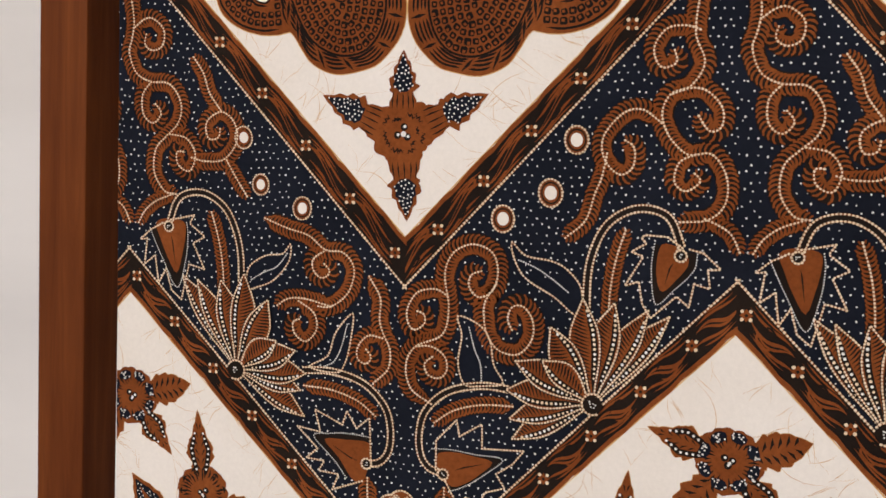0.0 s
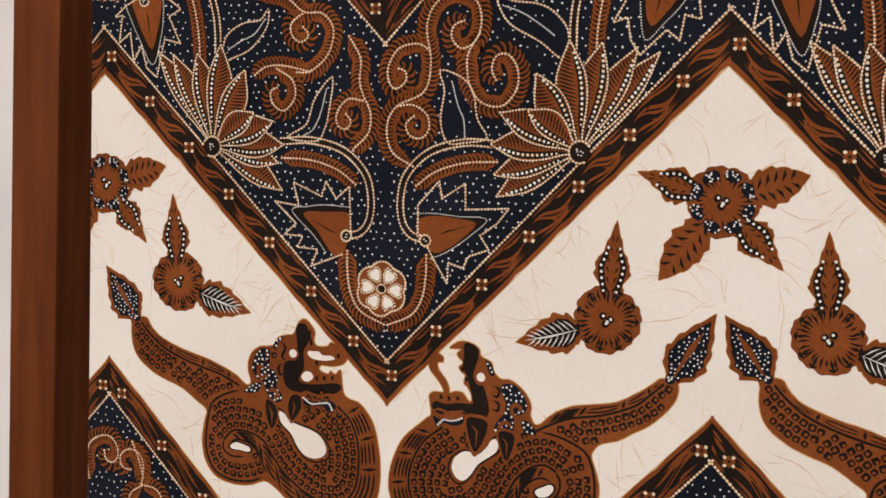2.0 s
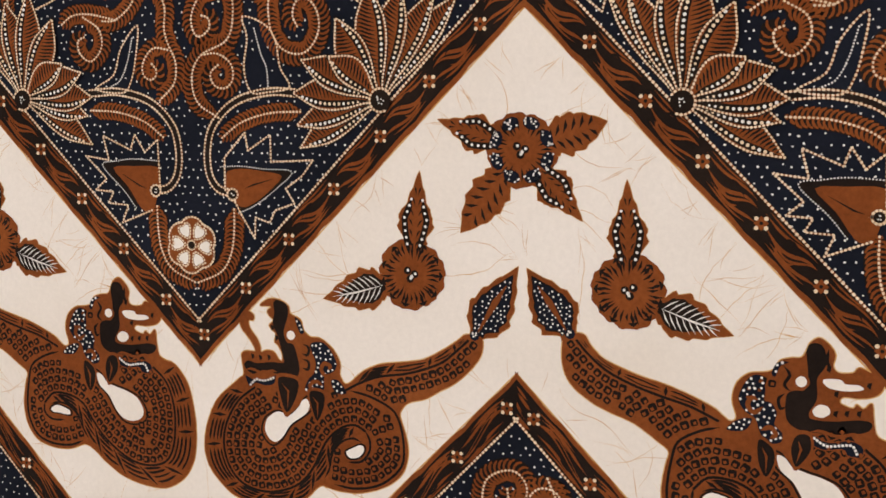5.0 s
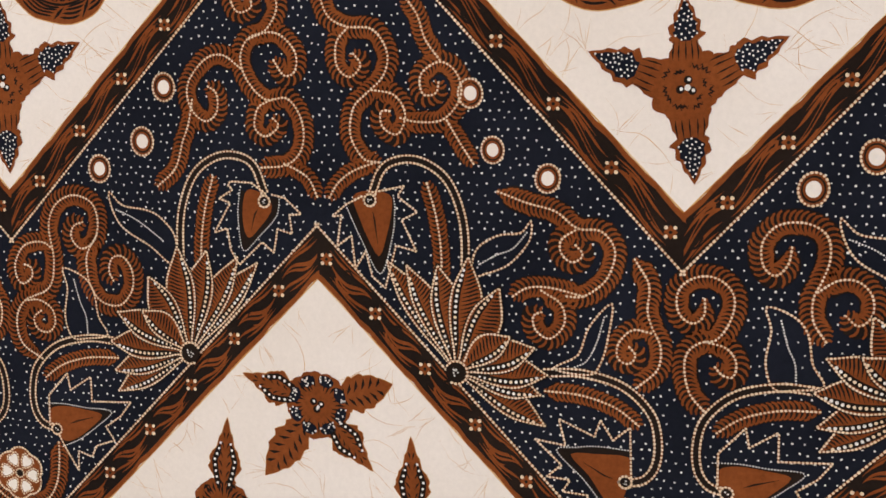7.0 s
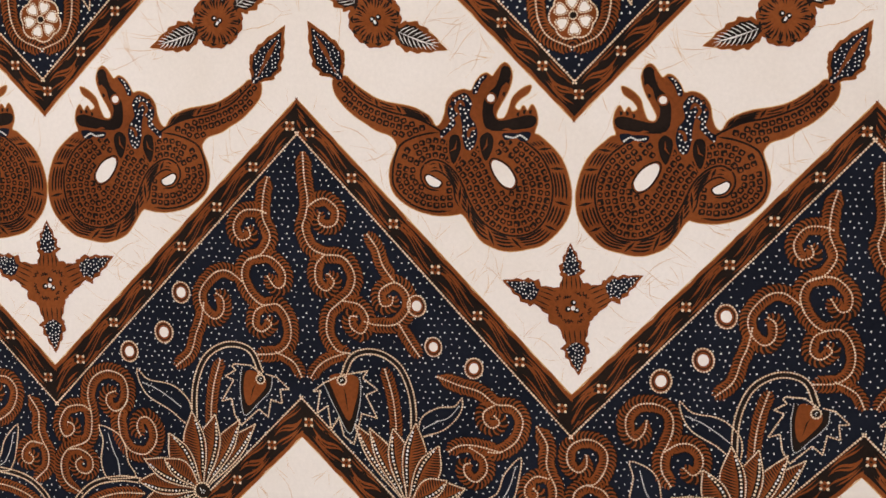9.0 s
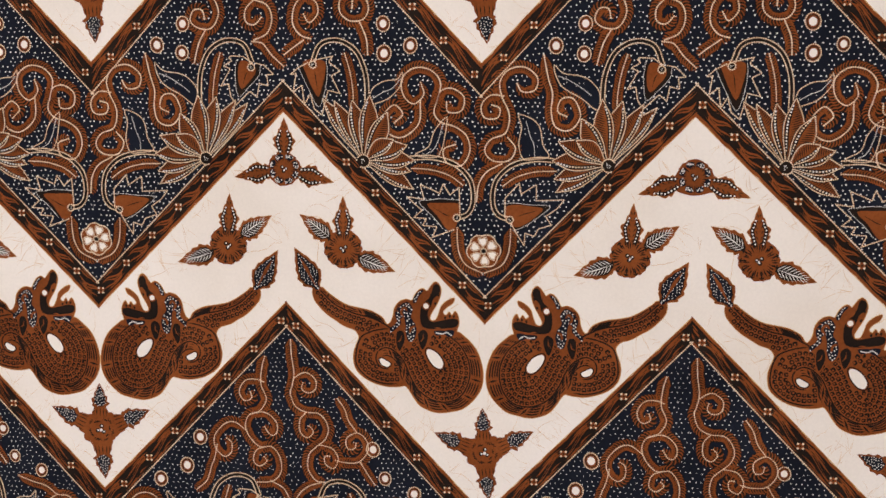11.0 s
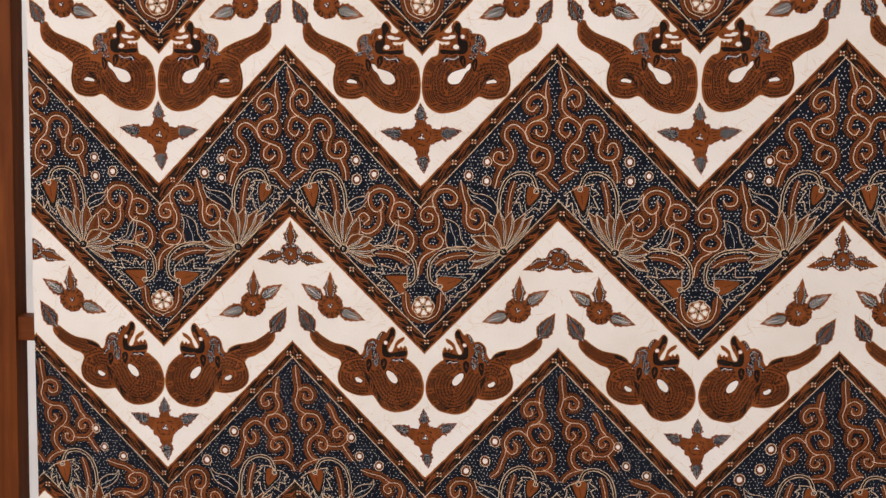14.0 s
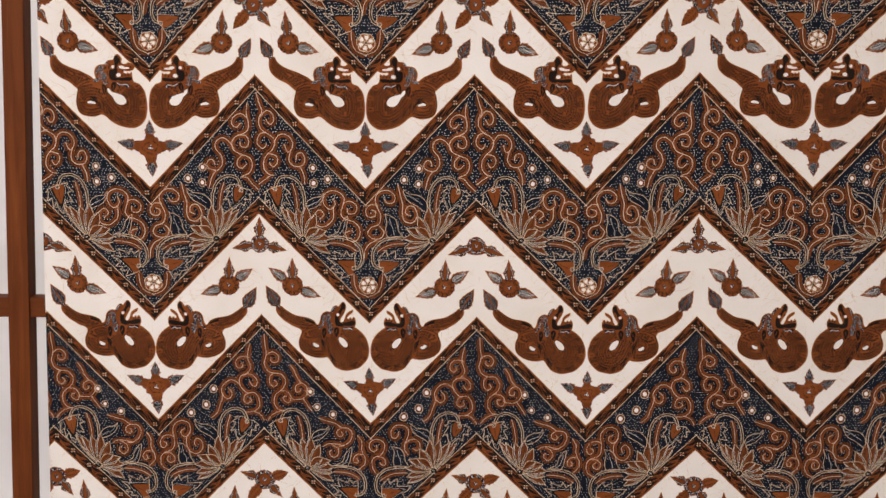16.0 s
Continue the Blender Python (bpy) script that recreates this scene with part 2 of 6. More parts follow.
class Drawing:
    """Collects flat pieces (in millimetres, x to the right and z up) with a layer and a dye each."""

    def __init__(self, seed=1):
        self.verts, self.faces, self.dyes = [], [], []
        self.rng = random.Random(seed)
        self.sink = 0.0
        self.names, self.owner, self.now = [None], [], 0

    def piece(self, name=None):
        """What is drawn from here on is a piece of its own with that name, or, with none, the body of the motif."""
        self.owner += [self.now] * (len(self.faces) - len(self.owner))
        if name is None:
            self.now = 0
        else:
            self.names.append(name)
            self.now = len(self.names) - 1

    def poly(self, pts, layer, dye):
        pts = [(float(a), float(b)) for a, b in pts]
        layer -= self.sink
        area = sum(a[0] * b[1] - b[0] * a[1] for a, b in zip(pts, pts[1:] + pts[:1]))
        if area < 0:
            pts.reverse()
        base = len(self.verts)
        self.verts += [(a * MM, -layer * LIFT, b * MM) for a, b in pts]
        self.faces.append(tuple(range(base, base + len(pts))))
        self.dyes.append(dye)

    def ribbon(self, path, width, layer, dye, taper=0.0):
        layer -= self.sink
        path = np.asarray(path, float)
        _, left = sides(path)
        n = len(path)
        s = np.linspace(0, 1, n)
        w = np.full(n, width / 2.0)
        if taper:
            w = w * np.clip(np.minimum(s, 1 - s) / taper, 0.12, 1)
        a, b = path + left * w[:, None], path - left * w[:, None]
        base = len(self.verts)
        for p, q in zip(b, a):
            self.verts += [(p[0] * MM, -layer * LIFT, p[1] * MM), (q[0] * MM, -layer * LIFT, q[1] * MM)]
        for i in range(n - 1):
            k = base + 2 * i
            self.faces.append((k, k + 2, k + 3, k + 1))
            self.dyes.append(dye)

    def dot(self, x, z, r, layer, dye, n=6, stretch=1.0, turn=0.0):
        c, s = math.cos(turn), math.sin(turn)
        ring = []
        for i in range(n):
            a = 2 * math.pi * i / n + turn
            u, v = r * math.cos(a) * stretch, r * math.sin(a)
            ring.append((x + u * c - v * s, z + u * s + v * c))
        self.poly(ring, layer, dye)

    def beads(self, path, r=0.62, step=1.75, layer=7, dye=BD, line=True):
        """A line of wax dots, with a thin paler-brown line under them."""
        path = even(path, step)
        if line:
            self.ribbon(path, r * 1.5, layer - 0.5, BR)
        d, _ = sides(path)
        for (x, z), way in zip(path, d):
            k = r * self.rng.uniform(0.84, 1.08)
            self.dot(x, z, k, layer, dye, 6, 1.25, math.atan2(way[1], way[0]))

    def feather(self, points, width=4.6, taper=0.12, smooth=True, spine=0.56):
        """A scroll stem: black bed, brown barbs slanting off a beaded spine."""
        path = even(spline(points) if smooth else points, 2.0)
        width *= 1.06
        d, left = sides(path)
        n = len(path)
        s = np.linspace(0, 1, n)
        grow = np.clip(np.minimum(s + 0.05, (1 - s) + 0.25) / taper, 0.45, 1.0)
        grow *= np.clip(np.minimum(s, 1 - s) * n * 0.30 + 0.42, 0.42, 1.0)
        bed = width * 1.13
        a, b = path + left * (bed * grow)[:, None], path - left * (bed * grow)[:, None]
        base = len(self.verts)
        for p, q in zip(b, a):
            self.verts += [(p[0] * MM, -3 * LIFT, p[1] * MM), (q[0] * MM, -3 * LIFT, q[1] * MM)]
        for i in range(n - 1):
            k = base + 2 * i
            self.faces.append((k, k + 2, k + 3, k + 1))
            self.dyes.append(BK)
        self.ribbon(path, 1.3, 4.62, BR)
        # on the inside of a tight curl the barbs are shorter
        bend = np.zeros(n)
        bend[1:-1] = (d[:-2, 0] * d[2:, 1] - d[:-2, 1] * d[2:, 0]) / 4.0
        for i, (p, way, side, g) in enumerate(zip(path, d, left, grow)):
            for hand in (1, -1):
                w = width * g * self.rng.uniform(0.96, 1.10)
                if bend[i] * hand > 0.02:
                    w = min(w, max(0.62 / abs(bend[i]), 1.9))
                o = side * hand
                t = 0.62 + 0.12 * self.rng.random()
                curve = [p + o * 0.2 - way * w * 0.10, p + o * w * 0.42 - way * w * 0.08, p + o * w * 0.76 + way * w * 0.10, p + o * w * 0.92 + way * w * 0.36]
                thick = (t * 0.66, t * 0.76, t * 1.0, t * 0.92)
                self.poly([c - (way * 0.9 - o * 0.3) * k for c, k in zip(curve, thick)] + [curve[3] + o * t * 0.75 + way * t * 0.5] + [c + (way * 0.9 - o * 0.3) * k for c, k in zip(curve[::-1], thick[::-1])], 4 + 0.3 * (hand > 0) + 0.022 * (i % 11), BR)
        self.beads(path, spine, 1.65)

    def outlined_leaf(self, points, vein):
        ring = spline(points, 5, True)
        self.poly(ring, 3.2, NV)
        self.beads(np.vstack([ring, ring[:1]]), 0.56, 1.7)
        low, high = ring.min(0), ring.max(0)
        specks = np.array([(self.rng.uniform(low[0], high[0]), self.rng.uniform(low[1], high[1])) for _ in range(40)])
        for x, z in specks[inside(ring, specks) & (edge_distance(ring, specks) > 2.0)][:9]:
            self.dot(x, z, 0.42, 6, WH, 5)
        for x, z in even(spline(vein), 1.25):
            self.dot(x, z, 0.46, 7, WH, 5)

    def petal(self, base, tip, width, bend, lay):
        """A pointed lotus petal: brown with dark hatching on one side, a dark fold with large dots on the other."""
        base, tip = np.array(base, float), np.array(tip, float)
        length = np.hypot(*(tip - base))
        way = (tip - base) / length
        side = np.array([-way[1], way[0]]) * (1 if bend > 0 else -1)
        s = np.linspace(0, 1, 17)
        spine = base + np.outer(s, tip - base) + np.outer(np.sin(s * math.pi) * abs(bend), side)
        w = width / 2 * np.interp(s, (0, 0.12, 0.3, 0.45, 0.58, 0.70, 0.82, 0.92, 1), (0.14, 0.34, 0.74, 0.95, 1.0, 0.88, 0.56, 0.24, 0.03))
        left, right = spine + side * w[:, None], spine - side * w[:, None]
        self.poly(np.vstack([left + side * 0.9, [tip + way * 1.2], right[::-1] - side * 0.9]), lay - 0.4, BK)
        self.poly(np.vstack([left, right[::-1]]), lay, BR)
        fold = spine * 0.36 + right * 0.64
        for f in np.arange(0.14, 0.95, 1.75 / length):
            i = min(int(f * 16), 15)
            k = np.interp(f, s, w)
            p = spine[i] + (spine[i + 1] - spine[i]) * (f * 16 - i) - side * k * 0.32
            q = p + side * k * 1.22 + way * min(3.2, 0.5 * k)
            self.ribbon([p, p * 0.6 + q * 0.4 - way * 0.1, (p * 0.25 + q * 0.75) + way * 0.3, q], 0.82, lay + 0.3, BK, 0.2)
        self.ribbon(fold, width * 0.22, lay + 0.35, BK, 0.25)
        for k, (x, z) in enumerate(even(fold[3:15], 2.3)):
            self.dot(x, z, min(0.52 + 0.05 * k, 0.76), lay + 0.8, WH if self.rng.random() < 0.5 else BD, 7)
        self.beads(np.vstack([left, right[::-1][1:]]), 0.56, 1.55, lay + 1.0)

    def toothed(self, base, tip, width, teeth=5, notch=0.75, profile=((0, 0.55), (0.2, 0.85), (0.42, 1.0), (0.65, 0.78), (0.85, 0.38), (1, 0))):
        """The outline of a serrated leaf, from its base round the tip and back."""
        base, tip = np.array(base, float), np.array(tip, float)
        way = tip - base
        length = np.hypot(*way)
        way = way / length
        side = np.array([-way[1], way[0]])
        at, wide = zip(*profile)
        ring = []
        lead = self.rng.uniform(0, 0.3)
        for hand in (1, -1):
            pts = []
            n = teeth * 6
            for i in range(n):
                f = i / n
                w = width / 2 * np.interp(f, at, wide)
                p = (f * teeth + lead * hand) % 1.0
                jag = notch * (0.75 * p**1.3 - 0.25 if p < 0.78 else 0.30 - (p - 0.78) / 0.22 * 0.55)
                pts.append(base + way * length * f + side * hand * max(w + jag * min(1, 1.5 - 1.5 * f), 0.3))
            pts.append(tip)
            ring += pts if hand > 0 else pts[::-1][1:]
        return np.array(ring), way, side, length

    def sprig_leaf(self, base, tip, width, style="dots"):
        """A small serrated leaf of a spray: brown rim, dark heart, and dots or veins in it."""
        spade = ((0, 0.52), (0.14, 0.56), (0.30, 0.84), (0.45, 1.0), (0.52, 0.74), (0.62, 0.56), (0.74, 0.36), (0.88, 0.17), (1, 0))
        full = ((0, 0.45), (0.15, 0.72), (0.38, 1.0), (0.62, 0.86), (0.82, 0.48), (1, 0))
        lance = ((0, 0.34), (0.08, 0.42), (0.20, 0.90), (0.38, 1.0), (0.56, 0.80), (0.74, 0.50), (0.88, 0.20), (1, 0))
        profile = {"dots": spade, "speckled": lance, "veined": lance}.get(style, full)
        full = lance if style in ("speckled", "veined") else full
        ring, way, side, length = self.toothed(base, tip, width, 5, 3.2 if style == "speckled" else 3.8, profile)
        self.poly(ring, 3, BR)
        self.ribbon(np.vstack([ring, ring[:1]]), 0.55, 1.4, CK)
        base, tip = np.array(base, float), np.array(tip, float)
        if style in ("speckled", "veined"):
            heart, *_ = self.toothed(base + way * length * 0.07, tip - way * length * (0.13 if style == "speckled" else 0.22), width * (0.74 if style == "speckled" else 0.72), 5, 2.2 if style == "speckled" else 1.0, full)
        if style == "speckled":
            self.ribbon(np.vstack([heart, heart[:1]]), 1.1, 3.8, BK)
            self.poly(heart, 4, NV)
            low, high = heart.min(0), heart.max(0)
            pts = np.array([(self.rng.uniform(low[0], high[0]), self.rng.uniform(low[1], high[1])) for _ in range(620)])
            ok = pts[inside(heart, pts) & (edge_distance(heart, pts) > 0.3)]
            kept = []
            for p in ok:
                if all((p[0] - q[0]) ** 2 + (p[1] - q[1]) ** 2 > 2.6 for q in kept):
                    kept.append(p)
                    self.dot(p[0], p[1], 0.40 + 0.12 * self.rng.random(), 5, WH, 5)
            self.ribbon([base + way * 1, (base + tip) / 2 + side * 0.4, tip - way * length * 0.26], 3.0, 5.3, BR, 0.4)
        elif style == "veined":
            self.poly(heart, 4, BK)
            self.ribbon([base + way * length * 0.10, (base + tip) / 2 + side * 0.5, tip - way * length * 0.16], 0.95, 5, WH, 0.5)
            for f in np.linspace(0.12, 0.68, 8):
                p = base + way * length * f
                for hand in (1, -1):
                    q = p + side * hand * width * 0.33 * np.interp(f + 0.1, *zip(*full)) + way * length * 0.15
                    self.ribbon([p, p * 0.45 + q * 0.55 - way * 0.5, q], 0.64, 5, WH, 0.5)
        else:
            at, wide = zip(*profile)
            for hand in (1, -1):
                dotted = style == "dots"
                band = []
                for f in np.linspace(0.06, 0.66, 9):
                    band.append(base + way * length * f + side * hand * width / 2 * np.interp(f, at, wide) * 0.62)
                if dotted:
                    self.ribbon(even(band, 1.5), width * 0.17, 4, BK, 0.15)
                    for x, z in even(band[1:], 2.7):
                        self.dot(x, z, 0.66, 5, WH, 7)
                for f in np.linspace(0.10, 0.72, 6):
                    w = width / 2 * np.interp(f, at, wide)
                    p = base + way * length * f + side * hand * w * 0.14
                    q = base + way * length * (f + 0.09) + side * hand * w * (0.44 if dotted else 0.74)
                    self.ribbon([p, (p + q) / 2 + way * 0.5, q], 0.8 if dotted else 1.5, 4, BK, 0.4)

    def blossom(self, cx, cz, r, ringed=False, lobes=11):
        ring = []
        for i in range(lobes * 6):
            a = 2 * math.pi * i / (lobes * 6)
            k = r * (0.95 + 0.045 * abs(math.sin(a * lobes / 2)) ** 0.7 + 0.025 * math.sin(a * 3 + 1) + 0.022 * math.sin(a * 17 + cx))
            ring.append((cx + k * math.cos(a), cz + k * math.sin(a)))
        self.poly(ring, 3.4, BR)
        for i in range(lobes * 3):
            a = 2 * math.pi * (i + self.rng.uniform(-0.25, 0.25)) / (lobes * 3)
            k0, k1 = r * self.rng.uniform(0.40, 0.58), r * self.rng.uniform(0.76, 0.92)
            self.ribbon([(cx + k0 * math.cos(a), cz + k0 * math.sin(a)), (cx + (k0 + k1) / 2 * math.cos(a + 0.04), cz + (k0 + k1) / 2 * math.sin(a + 0.04)), (cx + k1 * math.cos(a), cz + k1 * math.sin(a))], 1.15, 4.4, BK, 0.45)
            if i % 3 == 0 and not ringed:
                self.ribbon([(cx + r * (0.88 - 0.05 * abs(u)) * math.cos(a + 0.15 * u), cz + r * (0.88 - 0.05 * abs(u)) * math.sin(a + 0.15 * u)) for u in (-1, -0.5, 0, 0.5, 1)], r * 0.11, 4.6, BK, 0.4)
                self.ribbon([(cx + r * f * math.cos(a), cz + r * f * math.sin(a)) for f in (0.62, 0.74, 0.88)], r * 0.10, 4.5, BK, 0.5)
        if ringed:
            for i in range(8):
                a = 2 * math.pi * (i + 0.5) / 8
                x, z = cx + r * 0.74 * math.cos(a), cz + r * 0.74 * math.sin(a)
                self.dot(x, z, r * 0.17, 5, NV, 9, 1.45, a + math.pi / 2)
                for _ in range(10):
                    u, v = self.rng.uniform(-1, 1) * r * 0.22, self.rng.uniform(-1, 1) * r * 0.12
                    b = a + math.pi / 2
                    self.dot(x + u * math.cos(b) - v * math.sin(b), z + u * math.sin(b) + v * math.cos(b), 0.48, 6, WH, 5)
        for ex, ez in ((-0.12, 0.10), (0.10, 0.02), (-0.03, -0.12)):
            self.dot(cx + ex * r, cz + ez * r, r * 0.115, 6, BK, 8)
            self.dot(cx + ex * r + 0.3, cz + ez * r + 0.2, r * 0.045, 7, WH, 5)
        self.dot(cx + 0.02 * r, cz - 0.05 * r, r * 0.055, 6.5, WH, 5)

    def mesh(self, name):
        """The meshes of the motif: its body first, then its pieces, as pairs of name and mesh."""
        owner = self.owner + [self.now] * (len(self.faces) - len(self.owner))
        out = []
        for n, piece_name in enumerate(self.names):
            verts, faces, dyes = [], [], []
            for face, dye, own in zip(self.faces, self.dyes, owner):
                if own == n:
                    faces.append(tuple(range(len(verts), len(verts) + len(face))))
                    verts += [self.verts[k] for k in face]
                    dyes.append(dye)
            if not faces:
                continue
            me = bpy.data.meshes.new(piece_name or name)
            me.from_pydata(verts, [], faces)
            for ink in INKS:
                me.materials.append(ink)
            me.polygons.foreach_set("material_index", dyes)
            me.update()
            out.append((piece_name or name, me))
        return out


# ---- the motifs, each drawn once: x from a valley column towards the next peak, z from the rosette ----
HALF, RISE = 158.0, 351.0
LOW_OUT, LOW_IN, UP_IN, UP_OUT = (-56.5, 104.0), (-35.5, 127.0), (116.5, 285.0), (140.0, 304.5)


def line_z(pair, x):
    return pair[0] + (pair[1] - pair[0]) * x / HALF


def draw_strip(outer, inner, first, gap, seed, sink=0.0):
    """One straight run of the border: brown edge, black bed, wavy brown flames, four-dot stars, a beaded line."""
    g = Drawing(seed)

    def at(x, q):
        return (x, line_z(outer, x) + (line_z(inner, x) - line_z(outer, x)) * q)

    g.ribbon([at(0, -0.04), at(HALF / 2, -0.04), at(HALF, -0.04)], 0.7, 1.2, CK)
    xs = np.linspace(-0.7, HALF + 0.7, 40)
    g.sink = sink
    g.poly([at(-0.7, 0), at(HALF + 0.7, 0), at(HALF + 0.7, 1.02), at(-0.7, 1.02)], 1.5, BK)
    wob = [0.018 * math.sin(x * 0.35 + seed) + 0.014 * math.sin(x * 0.9) for x in xs]
    g.poly([at(x, -0.03 + w) for x, w in zip(xs, wob)] + [at(x, 0.105 + w) for x, w in zip(xs[::-1], wob[::-1])], 2.2, BR)
    g.beads([at(x, 0.99) for x in xs], 0.66, 1.9)
    stars = [first + gap * i for i in range(-1, 8)]
    for a in stars:
        b = a + gap
        # a wavy brown band between two stars, with black lines running through it and curled ends
        lo, hi = max(a + 1.6, 0.2), min(b - 1.6, HALF - 0.2)
        if hi - lo > 5:
            run = np.linspace(lo, hi, 22)
            f = [(x - a) / gap for x in run]
            k = g.rng.uniform(-0.35, 0.35)
            swell = [math.sin(math.pi * min(max((u - 0.06) / 0.88, 0), 1)) for u in f]

            def flow(q, swing, phase, drift=0.0):
                return [q + swing * math.sin(2 * math.pi * u + phase + k) + drift * (u - 0.5) for u in f]

            mid_q = flow(0.56, 0.125, 0.5, -0.14)
            g.poly([at(x, q + 0.075 * w) for x, q, w in zip(run, mid_q, swell)] + [at(x, q - 0.10 * w) for x, q, w in list(zip(run, mid_q, swell))[::-1]], 2.5, BR)
            g.ribbon([at(x, q - 0.02) for x, q in zip(run[3:-5], mid_q[3:-5])], 0.9, 2.8, BK, 0.3)
            for q0, wide, swing, phase, lo_, hi_ in ((0.80, 1.05, 0.055, 0.2, 0, 22), (0.90, 0.7, 0.03, 0.9, 4, 20), (0.34, 1.15, 0.07, 1.0, 0, 20), (0.24, 0.8, 0.045, 1.3, 5, 22)):
                g.ribbon([at(x, q) for x, q in zip(run, flow(q0, swing, phase, -0.05))][lo_:hi_], wide * g.rng.uniform(0.85, 1.15), 2.6, BR, 0.25)
            mid = a + gap * g.rng.uniform(0.60, 0.72)
            if lo + 5 < mid < hi - 4:
                g.ribbon(spline([at(mid - 4.6, 0.40), at(mid - 1.6, 0.27), at(mid + 1.8, 0.29), at(mid + 1.6, 0.40), at(mid - 0.4, 0.39)], 5), 1.15, 2.9, BR, 0.15)
                g.ribbon(spline([at(mid - 7.5, 0.66), at(mid - 5.0, 0.78), at(mid - 2.4, 0.73), at(mid - 3.4, 0.65), at(mid - 4.8, 0.68)], 5), 0.95, 3.0, BK, 0.15)
        if 1.0 < a < HALF - 3.0:
            x, z = at(a, 0.53)
            g.poly([(x - 2.9, z), (x, z - 2.9), (x + 2.9, z), (x, z + 2.9)], 3, BR)
            g.dot(x, z, 0.8, 3.4, BK, 6)
            for u, v in ((-1, 1), (1, 1), (-1, -1), (1, -1)):
                g.dot(x + u * 1.85, z + v * 1.85, 0.80 + 0.12 * g.rng.random(), 4, BD, 8)
    return g


def draw_field(seed, layer):
    """The indigo ground of half a wave."""
    g = Drawing(seed)
    g.poly([(-2.5, LOW_IN[0] - 9), (HALF + 2.5, LOW_IN[1] - 9), (HALF + 2.5, UP_IN[1] + 8), (-2.5, UP_IN[0] + 8)], layer, NV)
    return g


def draw_dots(seed, size=1.0):
    """The scatter of white wax dots on the indigo ground."""
    g = Drawing(seed)
    step = 4.35
    row = 0
    z = LOW_IN[0]
    while z < UP_IN[1]:
        x = (row % 2) * step / 2
        while x < HALF:
            px, pz = x + g.rng.uniform(-0.9, 0.9), z + g.rng.uniform(-0.9, 0.9)
            if 0.4 < px < HALF - 0.4 and line_z(LOW_IN, px) + 1.6 < pz < line_z(UP_IN, px) - 1.6 and g.rng.random() < 0.94:
                g.dot(px, pz, size * g.rng.uniform(0.34, 0.54), 2, WH, 6, g.rng.uniform(1, 1.25), g.rng.uniform(0, 3))
            x += step
        z += step * 0.9
        row += 1
    return g


def draw_lower_scroll_a():
    g = Drawing(11)
    g.feather([(14.1, 58.9), (3.4, 65.6), (0.6, 77), (5.4, 86.7), (19.5, 93.8), (22.7, 107.3), (20.5, 123.3), (24.7, 133.9), (34.5, 138.6), (44.4, 135.1), (47.3, 125.9), (44.7, 116.8), (37.8, 113.3), (32.9, 118), (33.9, 123.8), (39, 125.9)])
    g.piece("curl")
    g.feather([(22.1, 112.6), (16.3, 115.8), (6.6, 113.8), (1.3, 105.7), (1.4, 98.9), (4.8, 94.9), (10.1, 98.5), (10, 103.1), (6.5, 104.4)], 4.2)
    g.piece("curl")
    g.feather([(6, 87), (14, 87.5), (21, 83), (22, 76.3), (18.3, 72.1), (12.4, 73.3), (10.3, 78.7), (14.4, 82.3)], 4.0)
    g.piece("curl")
    g.feather([(46.5, 120), (41, 111), (40.7, 103), (42.3, 95.6), (48, 88.5), (57.8, 87.2), (64.5, 94.7), (64.8, 103.9), (60.1, 110.3), (54.6, 109.7), (52.4, 103.7), (54.7, 98.8)], 4.8)
    return g


def draw_lower_scroll_b():
    g = Drawing(12)
    g.feather([(77.1, 146.5), (64.4, 142), (52.3, 138.8), (43, 132), (33.2, 131.2), (27.2, 123.2), (30.5, 111.2), (39.8, 103.7), (47, 103.3)], 4.4)
    g.piece("curl")
    g.feather([(42.6, 132), (49.7, 127.1), (49.6, 121.1), (44.8, 117.7), (40.4, 121), (43.6, 124.9)], 4.4)
    g.piece("curl")
    g.feather([(40, 103.6), (54.2, 106.6), (64, 106.1), (70.1, 102.2)], 4.2)
    g.piece("curl")
    g.feather([(57.9, 105.2), (49.3, 99.6), (48, 91.2), (54, 84.8), (60.1, 88.1), (61.4, 94.1), (57.8, 96)], 4.4)
    g.piece("curl")
    g.feather([(19, 120), (13, 109.7), (13.4, 99.1), (11.4, 92.1), (7.7, 84.1), (8.7, 74.5), (16.6, 66.7)], 4.4)
    g.piece("curl")
    g.feather([(11.8, 89.7), (19.5, 90.5), (25.2, 84.2), (25.1, 78.2), (20.4, 76.1), (17.8, 79.8), (20.5, 83.3)], 4.0)
    return g


